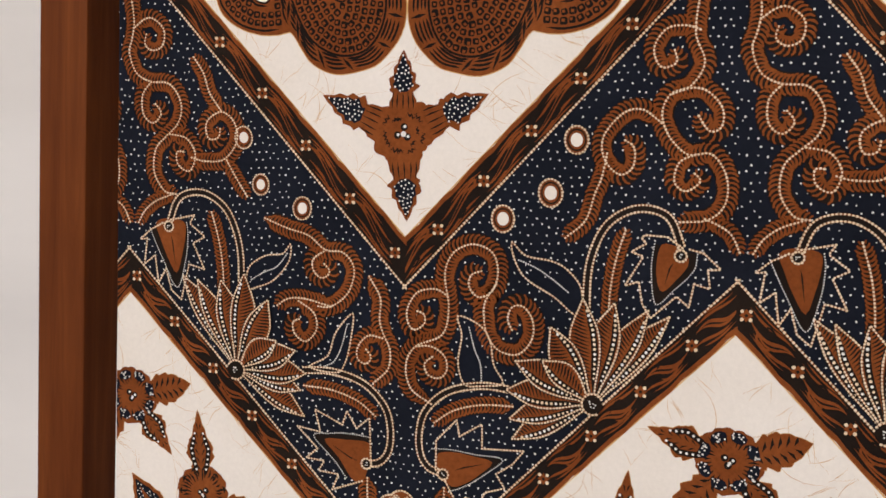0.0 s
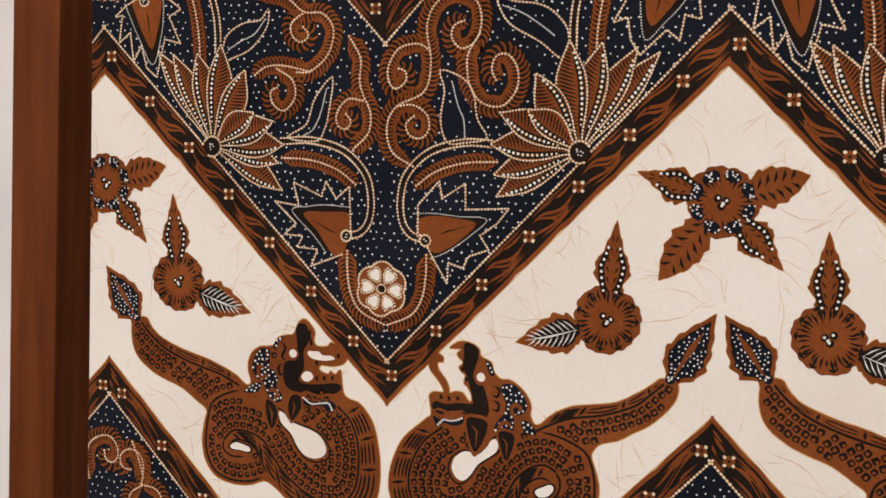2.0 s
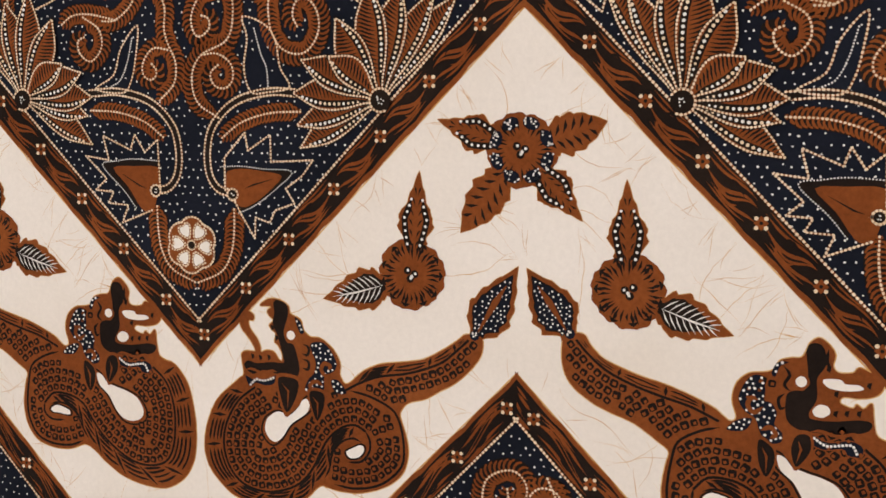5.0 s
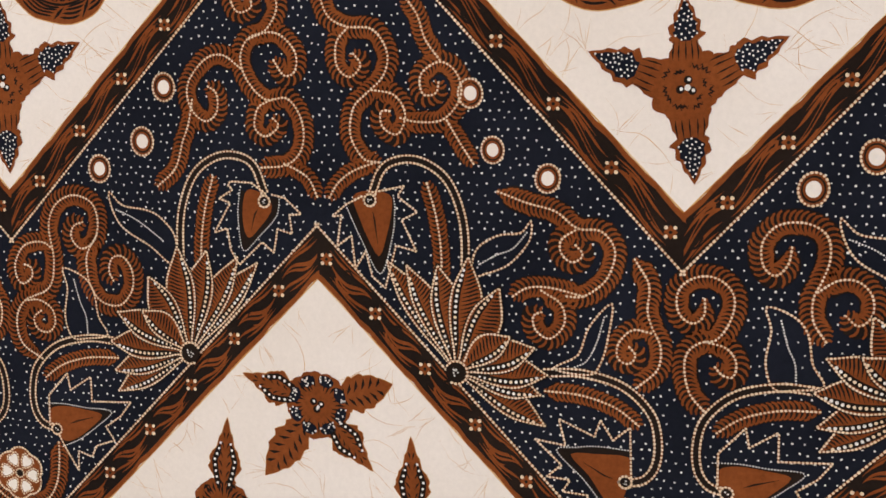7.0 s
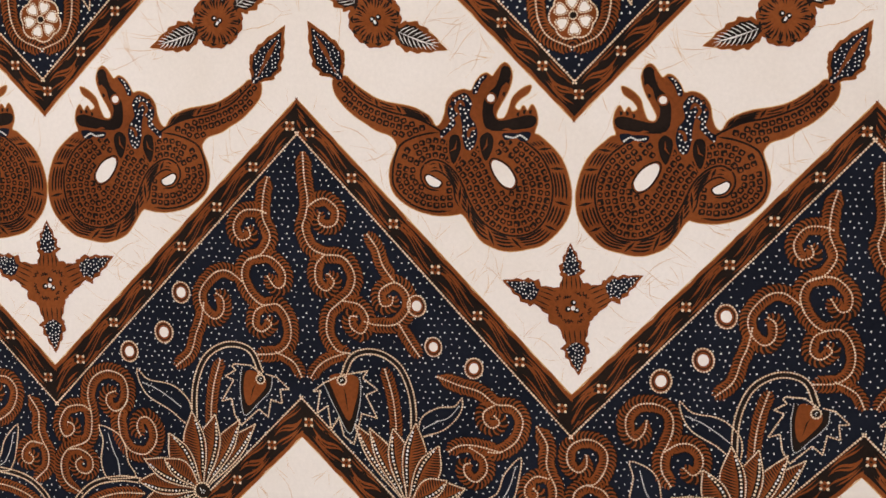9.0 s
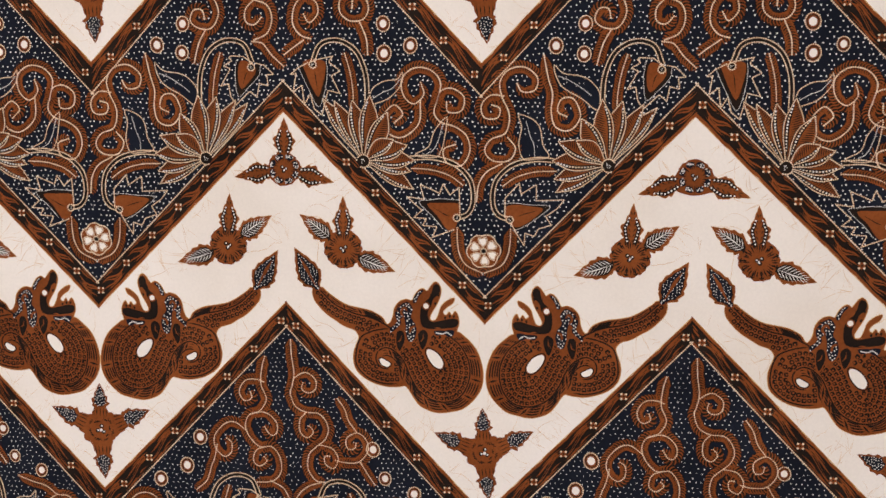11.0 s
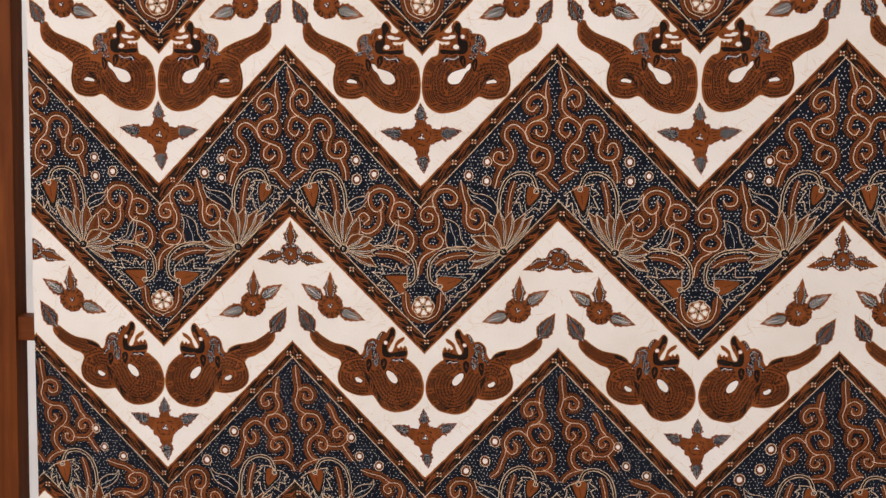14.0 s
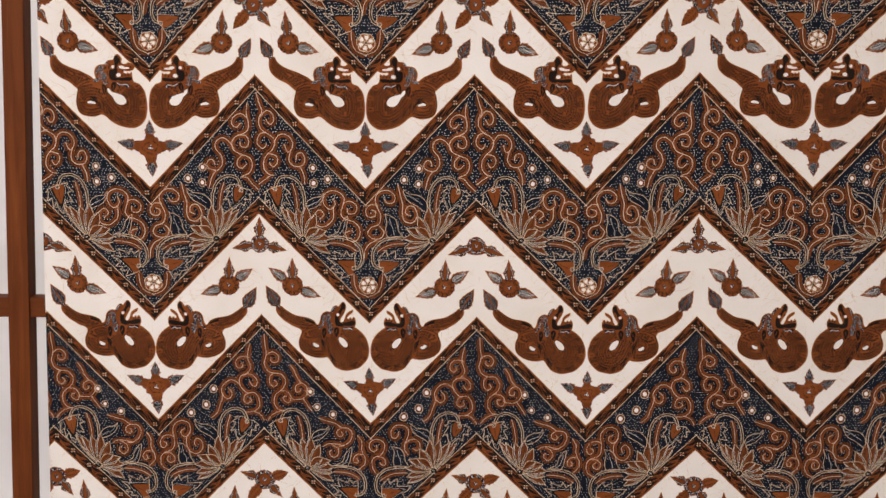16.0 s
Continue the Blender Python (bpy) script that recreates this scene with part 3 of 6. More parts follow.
def draw_upper_scroll_a():
    g = Drawing(13)
    g.feather([(139.5, 258.7), (136.9, 248.8), (136.2, 235.5), (140.5, 224), (135.1, 213.8), (126.3, 210.1), (122.5, 201.6), (125.8, 191.5), (134.4, 183.4), (144.9, 183.8), (151.7, 173.9), (151.5, 162), (144.4, 154.8), (132, 153.2)], 4.4, 0.06)
    g.piece("curl")
    g.feather([(138, 237.9), (132.2, 239.7), (123.4, 238.5), (118, 230), (121.3, 221.7), (128.3, 223.6), (127.2, 229)], 4.2)
    g.piece("curl")
    g.feather([(127, 210), (135, 212.6), (142, 211.3), (148.8, 204.1), (148.7, 195.7), (143.4, 193.9), (138.6, 200.4)], 4.2)
    g.piece("curl")
    g.feather([(122.4, 197.2), (113.7, 203), (104.8, 201), (96.3, 190.5), (97.1, 180.2), (104.1, 173.6), (110.2, 177.3), (110.5, 185.9), (106.3, 189.1)], 4.3)
    g.piece("curl")
    g.feather([(98.2, 183), (96, 172), (93, 164.5), (89, 152.2), (79.7, 143.7)], 3.9)
    g.piece("curl")
    g.feather([(137.9, 183.5), (130.8, 179.8), (128.9, 171.2), (134.1, 167), (140.5, 171.7), (137.8, 175)], 4.0)
    g.piece("curl")
    g.feather([(143, 155), (149, 152.5), (154.8, 148.5), (158.5, 141)], 3.6)
    return g


def draw_upper_scroll_b():
    g = Drawing(14)
    g.feather([(155.2, 273.7), (154.6, 260.7), (152.7, 246), (154.4, 236), (156, 230), (152.1, 219.6), (143.6, 214.9), (131.7, 213.6), (125, 203.9), (126.8, 193.8), (135, 186), (140.7, 179.9), (141.9, 168), (135.8, 158.2), (128.9, 156.8)], 4.4, 0.06)
    g.piece("curl")
    g.feather([(152, 243), (147, 246.5), (141.5, 247.2), (134.8, 241.5), (135.6, 233.3), (141.7, 230.8), (146.4, 233.9), (145.4, 239)], 4.2)
    g.piece("curl")
    g.feather([(143, 214.5), (148.2, 208.1), (148, 198.1), (142.2, 193.3), (137, 198.5), (140.4, 203.3)], 4.2)
    g.piece("curl")
    g.feather([(132, 187.9), (121.8, 185.7), (116.8, 177.5), (120.3, 169), (127.1, 172), (128, 178.7), (124, 178.9)], 4.2)
    g.piece("curl")
    g.feather([(119, 176), (111.7, 174.4), (99.9, 175.5), (92.2, 185.2), (94.1, 195), (101.5, 199.7), (109.9, 194.4), (109, 186.2), (103.2, 186.4), (102, 191)], 4.3)
    g.piece("curl")
    g.feather([(101.5, 200.4), (108.1, 209.4), (111.4, 219.1), (117.1, 227.2)], 3.9)
    g.piece("curl")
    g.feather([(98.2, 175), (93.2, 166.8), (86.6, 157.1)], 3.7)
    g.piece("curl")
    g.feather([(130.7, 156.7), (141, 152.8), (148, 147.4), (152, 141)], 3.7)
    return g


def draw_lower_scroll_c():
    g = Drawing(15)
    g.feather([(26.0, 126.4), (30.1, 120.4), (39.3, 121.7), (41.3, 130.9), (31.7, 138.7), (19.4, 136.7), (13.1, 127.5), (14.8, 116.5), (20.6, 103.1), (17.9, 89.5), (6.7, 84.4), (2.2, 75.7), (8.3, 68.4), (20.6, 68.6), (25.7, 78.0), (19.7, 85.9)], 4.4, spine=0.66)
    g.piece("curl")
    g.feather([(16.0, 117.1), (6.2, 117.6), (-0.7, 110.1), (1.5, 100.9), (11.4, 100.5), (13.4, 107.9), (7.3, 110.2)], 4.4, spine=0.66)
    g.piece("curl")
    g.feather([(15.0, 66.0), (3.8, 59.6), (-2.0, 50.1), (-3.6, 37.0)], 4.4, spine=0.66)
    g.piece("curl")
    g.feather([(45.7, 147.6), (49.2, 131.1), (52.7, 118.9), (51.9, 106.0), (55.4, 94.5), (66.4, 92.2), (73.8, 102.7), (68.5, 115.5), (59.4, 115.3), (56.8, 106.1), (63.5, 102.5)], 4.4, spine=0.66)
    return g


def draw_lower_scroll_d():
    g = Drawing(16)
    g.feather([(47.7, 126.6), (45.4, 117.4), (53.1, 110.4), (61.2, 117.1), (62.2, 129.5), (52.5, 137.6), (39.9, 135.9), (32.5, 126.8), (34.7, 114.5), (37.4, 104.5), (32.5, 97.2), (21.3, 93.7), (12.0, 86.5), (9.7, 74.8), (16.2, 64.1), (27.5, 66.4), (29.8, 76.3), (20.9, 80.1)], 4.4, spine=0.66)
    g.piece("curl")
    g.feather([(35.4, 111.4), (32.7, 120.0), (23.8, 122.6), (14.5, 116.0), (16.6, 105.5), (26.7, 104.7), (27.8, 112.1)], 4.4, spine=0.66)
    g.piece("curl")
    g.feather([(48.0, 113.0), (49.0, 95.7), (61.9, 84.9), (73.9, 89.0), (76.2, 101.3), (68.4, 109.5), (61.6, 102.8), (68.0, 95.9)], 4.4, spine=0.66)
    return g


def draw_lower_scroll_e():
    g = Drawing(17)
    g.feather([(9.1, 105.4), (9.0, 98.7), (4.2, 95.2), (-1.2, 99.4), (-1.9, 107.2), (2.5, 113.0), (10.9, 115.0), (18.3, 111.2), (21.0, 104.7), (18.9, 95.8), (13.9, 88.9), (7.7, 87.5), (2.5, 82.7), (1.8, 74.8), (4.2, 65.8), (9.8, 59.3)], 4.6)
    g.piece("curl")
    g.feather([(9.8, 88.0), (18.3, 85.8), (22.2, 80.4), (21.4, 74.3), (17.0, 74.5), (14.0, 77.7)], 4.6)
    g.piece("curl")
    g.feather([(42.2, 127.9), (41.0, 121.0), (36.2, 116.2), (31.3, 120.6), (31.0, 129.8), (37.2, 136.8), (47.8, 137.6), (55.4, 132.9), (56.8, 123.9), (54.0, 114.7), (51.0, 107.7), (51.4, 98.6), (56.4, 90.8)], 4.6)
    g.piece("curl")
    g.feather([(52.6, 110.6), (60.2, 115.5), (67.6, 115.4), (73.0, 110.0), (73.3, 102.1), (68.3, 97.7), (63.5, 101.6)], 4.6)
    return g


def draw_upper_scroll_c():
    g = Drawing(18)
    g.feather([(144.4, 263.8), (142.9, 249.3), (145.5, 235.9), (144.2, 225.1), (136.6, 219.7), (126.2, 215.3), (120.9, 206.0), (124.7, 195.2), (136.0, 189.8), (146.2, 185.6), (149.9, 175.3), (145.8, 164.3), (135.5, 159.2)], 4.4, spine=0.66)
    g.piece("curl")
    g.feather([(133.7, 158.1), (142.2, 156.6), (149.4, 147.9), (158.8, 139.2)], 4.4, spine=0.66)
    g.piece("curl")
    g.feather([(142.8, 243.9), (134.3, 248.7), (124.5, 243.8), (121.4, 234.1), (128.2, 228.8), (134.0, 234.8)], 4.4, spine=0.66)
    g.piece("curl")
    g.feather([(130.9, 218.0), (141.1, 217.6), (145.5, 208.9), (142.0, 200.8), (134.0, 202.3), (133.0, 207.7)], 4.4, spine=0.66)
    g.piece("curl")
    g.feather([(123.7, 197.9), (118.1, 207.6), (107.9, 214.0), (98.6, 208.5), (97.9, 197.7), (104.6, 189.5), (107.3, 178.6), (101.5, 168.2), (91.2, 168.0), (84.4, 173.5), (87.3, 181.7), (94.2, 181.8), (95.9, 175.2)], 4.4, spine=0.66)
    g.piece("curl")
    g.feather([(96.9, 167.0), (91.0, 156.5), (86.9, 141.5)], 4.4, spine=0.66)
    g.piece("curl")
    g.feather([(136.0, 189.8), (129.1, 182.7), (128.9, 173.4), (135.7, 170.7), (141.5, 176.3)], 4.4, spine=0.66)
    return g


def draw_upper_scroll_d():
    g = Drawing(19)
    g.feather([(157.0, 277.6), (152.9, 262.8), (149.3, 252.1), (153.3, 244.0), (153.6, 231.7), (146.6, 222.6), (137.2, 217.2), (131.8, 209.2), (134.8, 198.4), (141.6, 191.8), (147.3, 183.1), (148.1, 171.1), (142.1, 162.9), (134.3, 160.3)], 4.4, spine=0.66)
    g.piece("curl")
    g.feather([(139.9, 159.1), (147.9, 153.6), (155.3, 148.0)], 4.4, spine=0.66)
    g.piece("curl")
    g.feather([(151.7, 244.1), (143.8, 253.2), (135.1, 249.4), (133.0, 238.7), (138.6, 233.4), (143.5, 240.3)], 4.4, spine=0.66)
    g.piece("curl")
    g.feather([(144.3, 222.6), (153.8, 218.8), (156.9, 206.3), (148.7, 198.8), (144.1, 204.8)], 4.4, spine=0.66)
    g.piece("curl")
    g.feather([(133.0, 208.1), (126.2, 218.4), (115.1, 219.0), (107.0, 210.4), (107.1, 199.6), (113.8, 194.2), (118.1, 204.9)], 4.4, spine=0.66)
    g.piece("curl")
    g.feather([(109.3, 197.4), (111.7, 182.3), (104.5, 174.2), (93.4, 174.8), (88.9, 183.5), (93.3, 193.2), (100.5, 191.0), (101.7, 183.4)], 4.4, spine=0.66)
    g.piece("curl")
    g.feather([(96.2, 173.7), (90.7, 160.7), (89.6, 148.7)], 4.4, spine=0.66)
    g.piece("curl")
    g.feather([(140.5, 191.8), (130.5, 188.6), (128.4, 179.4), (135.2, 172.3), (139.6, 178.8)], 4.4, spine=0.66)
    return g


def draw_upper_scroll_e():
    g = Drawing(34)
    g.feather([(143.7, 238.0), (142.5, 248.0), (144.0, 256.6), (150.0, 261.4), (157.3, 262.3), (162.0, 257.5), (162.2, 251.6), (158.8, 248.2), (154.7, 249.6), (153.8, 254.2)], 4.6)
    return g


def draw_upper_scroll_f():
    g = Drawing(35)
    g.feather([(144.5, 260.8), (141.4, 254.0), (139.0, 247.2), (137.9, 242.2)], 4.6)
    g.piece("curl")
    g.feather([(145.7, 245.6), (150.9, 246.5), (152.1, 252.3), (147.1, 256.5), (140.2, 254.8), (137.6, 247.7), (138.9, 238.9)], 4.6)
    g.piece("curl")
    g.feather([(138.6, 238.1), (130.4, 236.9), (126.4, 231.5), (128.6, 224.6), (133.8, 222.9), (134.7, 226.3)], 4.6)
    g.piece("curl")
    g.feather([(139.3, 237.4), (146.0, 232.4), (147.4, 222.0), (143.1, 212.2), (134.4, 214.6), (129.8, 219.5)], 4.6)
    return g


def draw_lotus(tips, centre, seed):
    """A half lotus seated on the border, its petals fanning out round a dark seed head."""
    g = Drawing(seed)
    c = np.array(centre)
    order = (0, 9, 1, 8, 2, 7, 3, 6, 4)
    for n, i in enumerate(order):
        g.piece("petal")
        tip = np.array(tips[i], float)
        way = (tip - c) / np.hypot(*(tip - c))
        g.petal(c + way * 3.4, tip, 14.4 if 1 < i < 8 else 12.0, 1.2 if i < 5 else -1.2, 5 + n * 1.6)
    # one short petal in front
    g.piece("petal")
    tip = np.array(tips[5], float)
    way = (tip - c) / np.hypot(*(tip - c))
    g.petal(c + way * 3.4, tip, 12.0, -1.6, 20)
    g.piece()
    g.dot(c[0], c[1], 4.9, 23, BK, 16)
    ring = [(c[0] + 5 * math.cos(a), c[1] + 5 * math.sin(a)) for a in np.linspace(0.6, 0.6 + 2 * math.pi * 0.72, 20)]
    g.beads(ring, 0.62, 1.7, 24)
    for k in range(7):
        g.dot(c[0] + g.rng.uniform(-1.6, 1.6), c[1] + g.rng.uniform(-1.6, 1.6), 0.42, 24, WH, 5)
    return g


def draw_stem(points, seed):
    """A double-beaded stem that carries a bud."""
    g = Drawing(seed)
    path = spline(points)
    _, left = sides(path)
    g.ribbon(path, 4.6, 4.6, BK)
    g.beads(path + left * 1.55, 0.60, 1.7)
    g.beads(path - left * 1.55, 0.60, 1.7)
    return g


def draw_bud(heart, dotted, teeth, eye, seed):
    """A heart-shaped bud in a toothed, beaded calyx."""
    g = Drawing(seed)
    t = np.array(teeth, float)
    g.poly(spline(dotted, 6), 4.2, BK)
    dense = np.vstack([np.linspace(a, b, 6, endpoint=False) for a, b in zip(t[:-1], t[1:])] + [t[-1:]])
    g.beads(dense, 0.58, 1.6, 8)
    h = np.array(heart, float)
    g.poly(spline(h, 3, True), 5.4, BR)
    far = h[np.hypot(*(h - np.array(eye)).T).argmax()]
    g.ribbon([h.mean(0) * 0.7 + np.array(eye) * 0.3, h.mean(0) * 0.9 + far * 0.1, h.mean(0) * 0.3 + far * 0.7], 0.8, 6, BK, 0.4)
    for x, z in even(spline(dotted), 1.25):
        g.dot(x, z, 0.40, 8, WH, 5)
    g.dot(eye[0], eye[1], 3.0, 8.2, BK, 10)
    ring = [(eye[0] + 2.7 * math.cos(a), eye[1] + 2.7 * math.sin(a)) for a in np.linspace(0, 2 * math.pi, 14)]
    g.beads(ring, 0.62, 1.5, 9)
    for k in range(4):
        g.dot(eye[0] + g.rng.uniform(-0.9, 0.9), eye[1] + g.rng.uniform(-0.9, 0.9), 0.36, 9, WH, 5)
    return g


def draw_ring():
    g = Drawing(31)
    g.dot(0, 0, 6.7, 3.4, BR, 22, 0.88)
    g.dot(0, 0, 5.3, 4.2, BK, 20, 0.88)
    g.dot(0, 0, 4.5, 4.6, BR, 18, 0.88)
    g.dot(0, 0, 3.3, 5.2, CR, 16, 0.9)
    g.beads([(6.3 * 0.9 * math.cos(a), 6.5 * math.sin(a)) for a in np.linspace(0, 2 * math.pi, 40)], 0.62, 1.65)
    return g


def draw_rosette():
    """The six-petalled flower in the foot of each wave, wreathed by a feather on either side."""
    g = Drawing(32)
    ring = [((11.6 + 1.6 * abs(math.sin(3 * a - 0.785))) * math.cos(a), (11.6 + 1.6 * abs(math.sin(3 * a - 0.785))) * math.sin(a)) for a in np.linspace(0, 2 * math.pi, 72, endpoint=False)]
    g.poly(ring, 5, BR)
    g.beads(np.vstack([ring, ring[:1]]), 0.64, 1.6, 8)
    for i in range(6):
        a = 2 * math.pi * (i + 0.25) / 6
        x, z = 7.3 * math.cos(a), 7.3 * math.sin(a)
        pet = []
        for k in range(18):
            b = 2 * math.pi * k / 18
            u, v = 3.1 * math.cos(b) * (1 - 0.34 * math.exp(-(b if b < math.pi else b - 2 * math.pi) ** 2 / 0.12)), 2.5 * math.sin(b) * (1 + 0.42 * math.cos(b))
            u, v = u * g.rng.uniform(0.93, 1.05), v * g.rng.uniform(0.93, 1.05)
            pet.append((x + u * math.cos(a) - v * math.sin(a), z + u * math.sin(a) + v * math.cos(a)))
        g.beads([((p[0] - x) * 1.26 + x, (p[1] - z) * 1.26 + z) for p in pet + pet[:1]], 0.52, 1.45, 7.4)
        g.poly(pet, 7.8, CR)
    g.dot(0, 0, 2.3, 8, BK, 10)
    g.beads([(2.3 * math.cos(a), 2.3 * math.sin(a)) for a in np.linspace(0, 2 * math.pi, 10)], 0.5, 1.3, 9)
    return g


def draw_wreath():
    g = Drawing(33)
    g.feather([(20.6, 17), (20.4, 7), (18.6, -3.5), (13.2, -12), (1.0, -17.6)], 4.6)
    return g


# the two traced serpents of the lowest row: the closed outline, the coil's outer and inner line, the tail's upper and inner line
SERPENT_R = {
    "head": [(33.5, -26.0), (38.2, -22.6), (43.8, -22.8), (48.2, -25.1), (49.3, -28.8), (54.3, -31.2), (55.7, -35.6), (59.1, -38.6), (63.4, -38.8), (68.0, -41.2), (71.9, -45.3), (74.1, -50.2), (73.8, -54.4), (75.8, -58.3), (79.0, -57.7)],
    "tail_top": [(84.7, -52.5), (93.9, -48.2), (105.5, -46.3), (114.3, -44.3), (123.0, -39.6), (129.8, -34.9), (133.6, -32.0)],
    "tail_foot": [(140.5, -33.4), (140.3, -40.6), (135.6, -47.3), (128.3, -53.9), (120.9, -58.3), (114.7, -62.0), (107.0, -64.4), (103.5, -68.0), (103.0, -71.5), (106.0, -80.5), (106.7, -87.8), (104.7, -95.4), (99.9, -101.0), (92.1, -105.5), (81.5, -108.3), (72.0, -108.3), (66.6, -107.2), (64.1, -106.9)],
    "coil": [(61.1, -108.9), (57.0, -113.5), (50.9, -117.6), (38.8, -120.8), (26.4, -119.2), (15.9, -115.6), (5.0, -104.2), (3.0, -90.4), (9.2, -73.2), (21.1, -61.7)],
    "jaw": [(24.5, -58.8), (23.9, -53.2), (23.6, -49.3), (26.2, -47.5), (30.5, -47.4), (30.2, -45.4), (27.6, -41.5), (24.2, -37.6), (23.0, -34.1), (24.4, -30.6), (27.3, -28.9), (30.4, -30.5), (30.1, -33.1), (27.8, -33.2), (28.1, -36.5), (31.9, -41.2), (33.6, -45.1), (33.9, -47.4), (37.2, -46.4), (40.6, -47.1), (42.9, -50.0), (44.6, -50.9), (44.8, -47.5), (42.8, -43.9), (40.9, -42.0), (41.7, -38.6), (39.4, -36.5), (38.3, -34.6), (40.5, -32.4), (38.0, -30.0), (37.4, -28.0), (39.3, -26.1)],
    "coil_on": [(65.7, -103.2), (68.1, -98.6), (69.1, -93.4), (70.7, -89.4), (75.0, -85.0), (80.0, -83.2), (84.0, -84.5)],
    "coil_in": [(30.5, -64.2), (21.4, -71.5), (15.0, -82.6), (13.3, -93.2), (16.2, -103.4), (22.9, -110.5), (33.0, -113.2), (43.0, -111.9), (52.8, -107.3), (59.6, -99.6), (63.7, -91.5), (67.7, -84.7), (74.4, -78.9), (81.1, -77.0), (86.4, -79.6)],
    "curl": [(86.4, -79.6), (88.3, -83.7), (87.9, -88.7), (84.0, -93.4), (77.3, -94.4)],
    "tail_in": [(76.3, -61.7), (82.7, -58.1), (92.6, -54.0), (105.5, -51.6), (115.7, -48.3), (123.1, -44.8), (129.2, -39.6), (134.7, -34.5)],
    "belly": [(78.5, -61.5), (87.5, -63.1), (96.7, -66.7), (101.5, -71.1), (104.3, -80.7), (104.2, -91.8), (98.6, -99.2), (90.7, -104.1), (80.1, -106.3), (70.6, -105.5)],
    "gape": [(36.3, -79.1), (38.2, -76.8), (41.9, -74.6), (45.3, -74.8), (48.9, -75.2), (53.0, -71.2), (54.7, -68.3), (56.9, -67.3), (58.5, -69.4), (57.5, -73.1), (53.9, -76.2), (48.7, -80.1), (44.8, -85.9), (40.9, -88.9), (37.5, -87.5), (35.4, -83.5)],
    "slit": [(76.7, -89.7), (79.9, -87.6), (83.9, -85.9), (85.5, -87.7), (83.1, -91.3), (78.6, -92.3)],
    "face": [(41.5, -23.7), (46.5, -24.9), (47.4, -28.9), (46.1, -33.5), (45.0, -38.1), (47.0, -42.5), (50.1, -43.3), (51.7, -47.7), (52.9, -53.8), (51.0, -58.0), (46.0, -59.2), (42.3, -56.7), (38.1, -55.3), (33.9, -55.4), (29.4, -57.4), (25.6, -54.6), (27.1, -52.6), (31.6, -53.5), (39.0, -52.4), (45.7, -52.1), (45.9, -48.7), (44.2, -42.5), (42.8, -38.0), (40.8, -33.9), (41.6, -28.8)],
    "whites": [],
    "eye": (49.4, -38.6),
    "beard": [(25.6, -59.2), (30.5, -60.8), (38.2, -59.4), (42.1, -57.3), (40.1, -61.8), (35.6, -62.9), (31.1, -62.1), (27.7, -63.9)],
    "beard_dots": [(28.2, -63.1), (31.1, -60.5), (33.9, -60.8), (37.0, -60.3), (40.1, -59.0)],
    "fins": ([(42.6, -59.2), (48.2, -58.0), (52.9, -59.8), (51.9, -66.5), (47.2, -74.4), (44.1, -68.8)], [(58.5, -64.1), (63.4, -63.2), (66.1, -65.2), (65.4, -71.0), (62.4, -76.9), (59.9, -71.8)]),
    "mane": [(59.1, -42.1), (65.1, -40.7), (69.4, -44.3), (72.2, -49.8), (70.6, -53.7), (67.4, -55.5), (65.8, -57.4), (65.6, -62.2), (60.7, -65.4), (56.3, -63.1), (57.9, -58.4), (61.1, -54.6), (61.6, -49.5)],
    "locks": ([(71.8, -53.0), (67.6, -56.0), (64.6, -53.4), (66.0, -50.2), (69.0, -51.2), (67.8, -53.2)], [(65.4, -60.4), (61.4, -58.8), (58.8, -61.2), (61.0, -63.0)]),
    "lips": ([(55.5, -42.0), (58.4, -43.8), (57.6, -47.0), (54.8, -46.6)], [(55.0, -49.0), (58.2, -50.2), (57.8, -53.6), (54.8, -53.0)], [(40.6, -26.5), (43.2, -29.5), (42.0, -33.5)]),
    "blob": [(69.3, -57.9), (73.1, -57.5), (76.9, -62.9), (71.5, -62.9)],
    "crest": [(51.6, -30.3), (54.3, -32.2), (56.0, -36.6), (54.2, -37.5), (52.4, -33.8)],
    "teeth": [(29.5, -49.6), (33.5, -50.0), (38.0, -49.6), (40.0, -35.6), (42.0, -40.2)],
    "leaf": ((137.4, -33.4), (156.5, -1.6), 19.5),
}
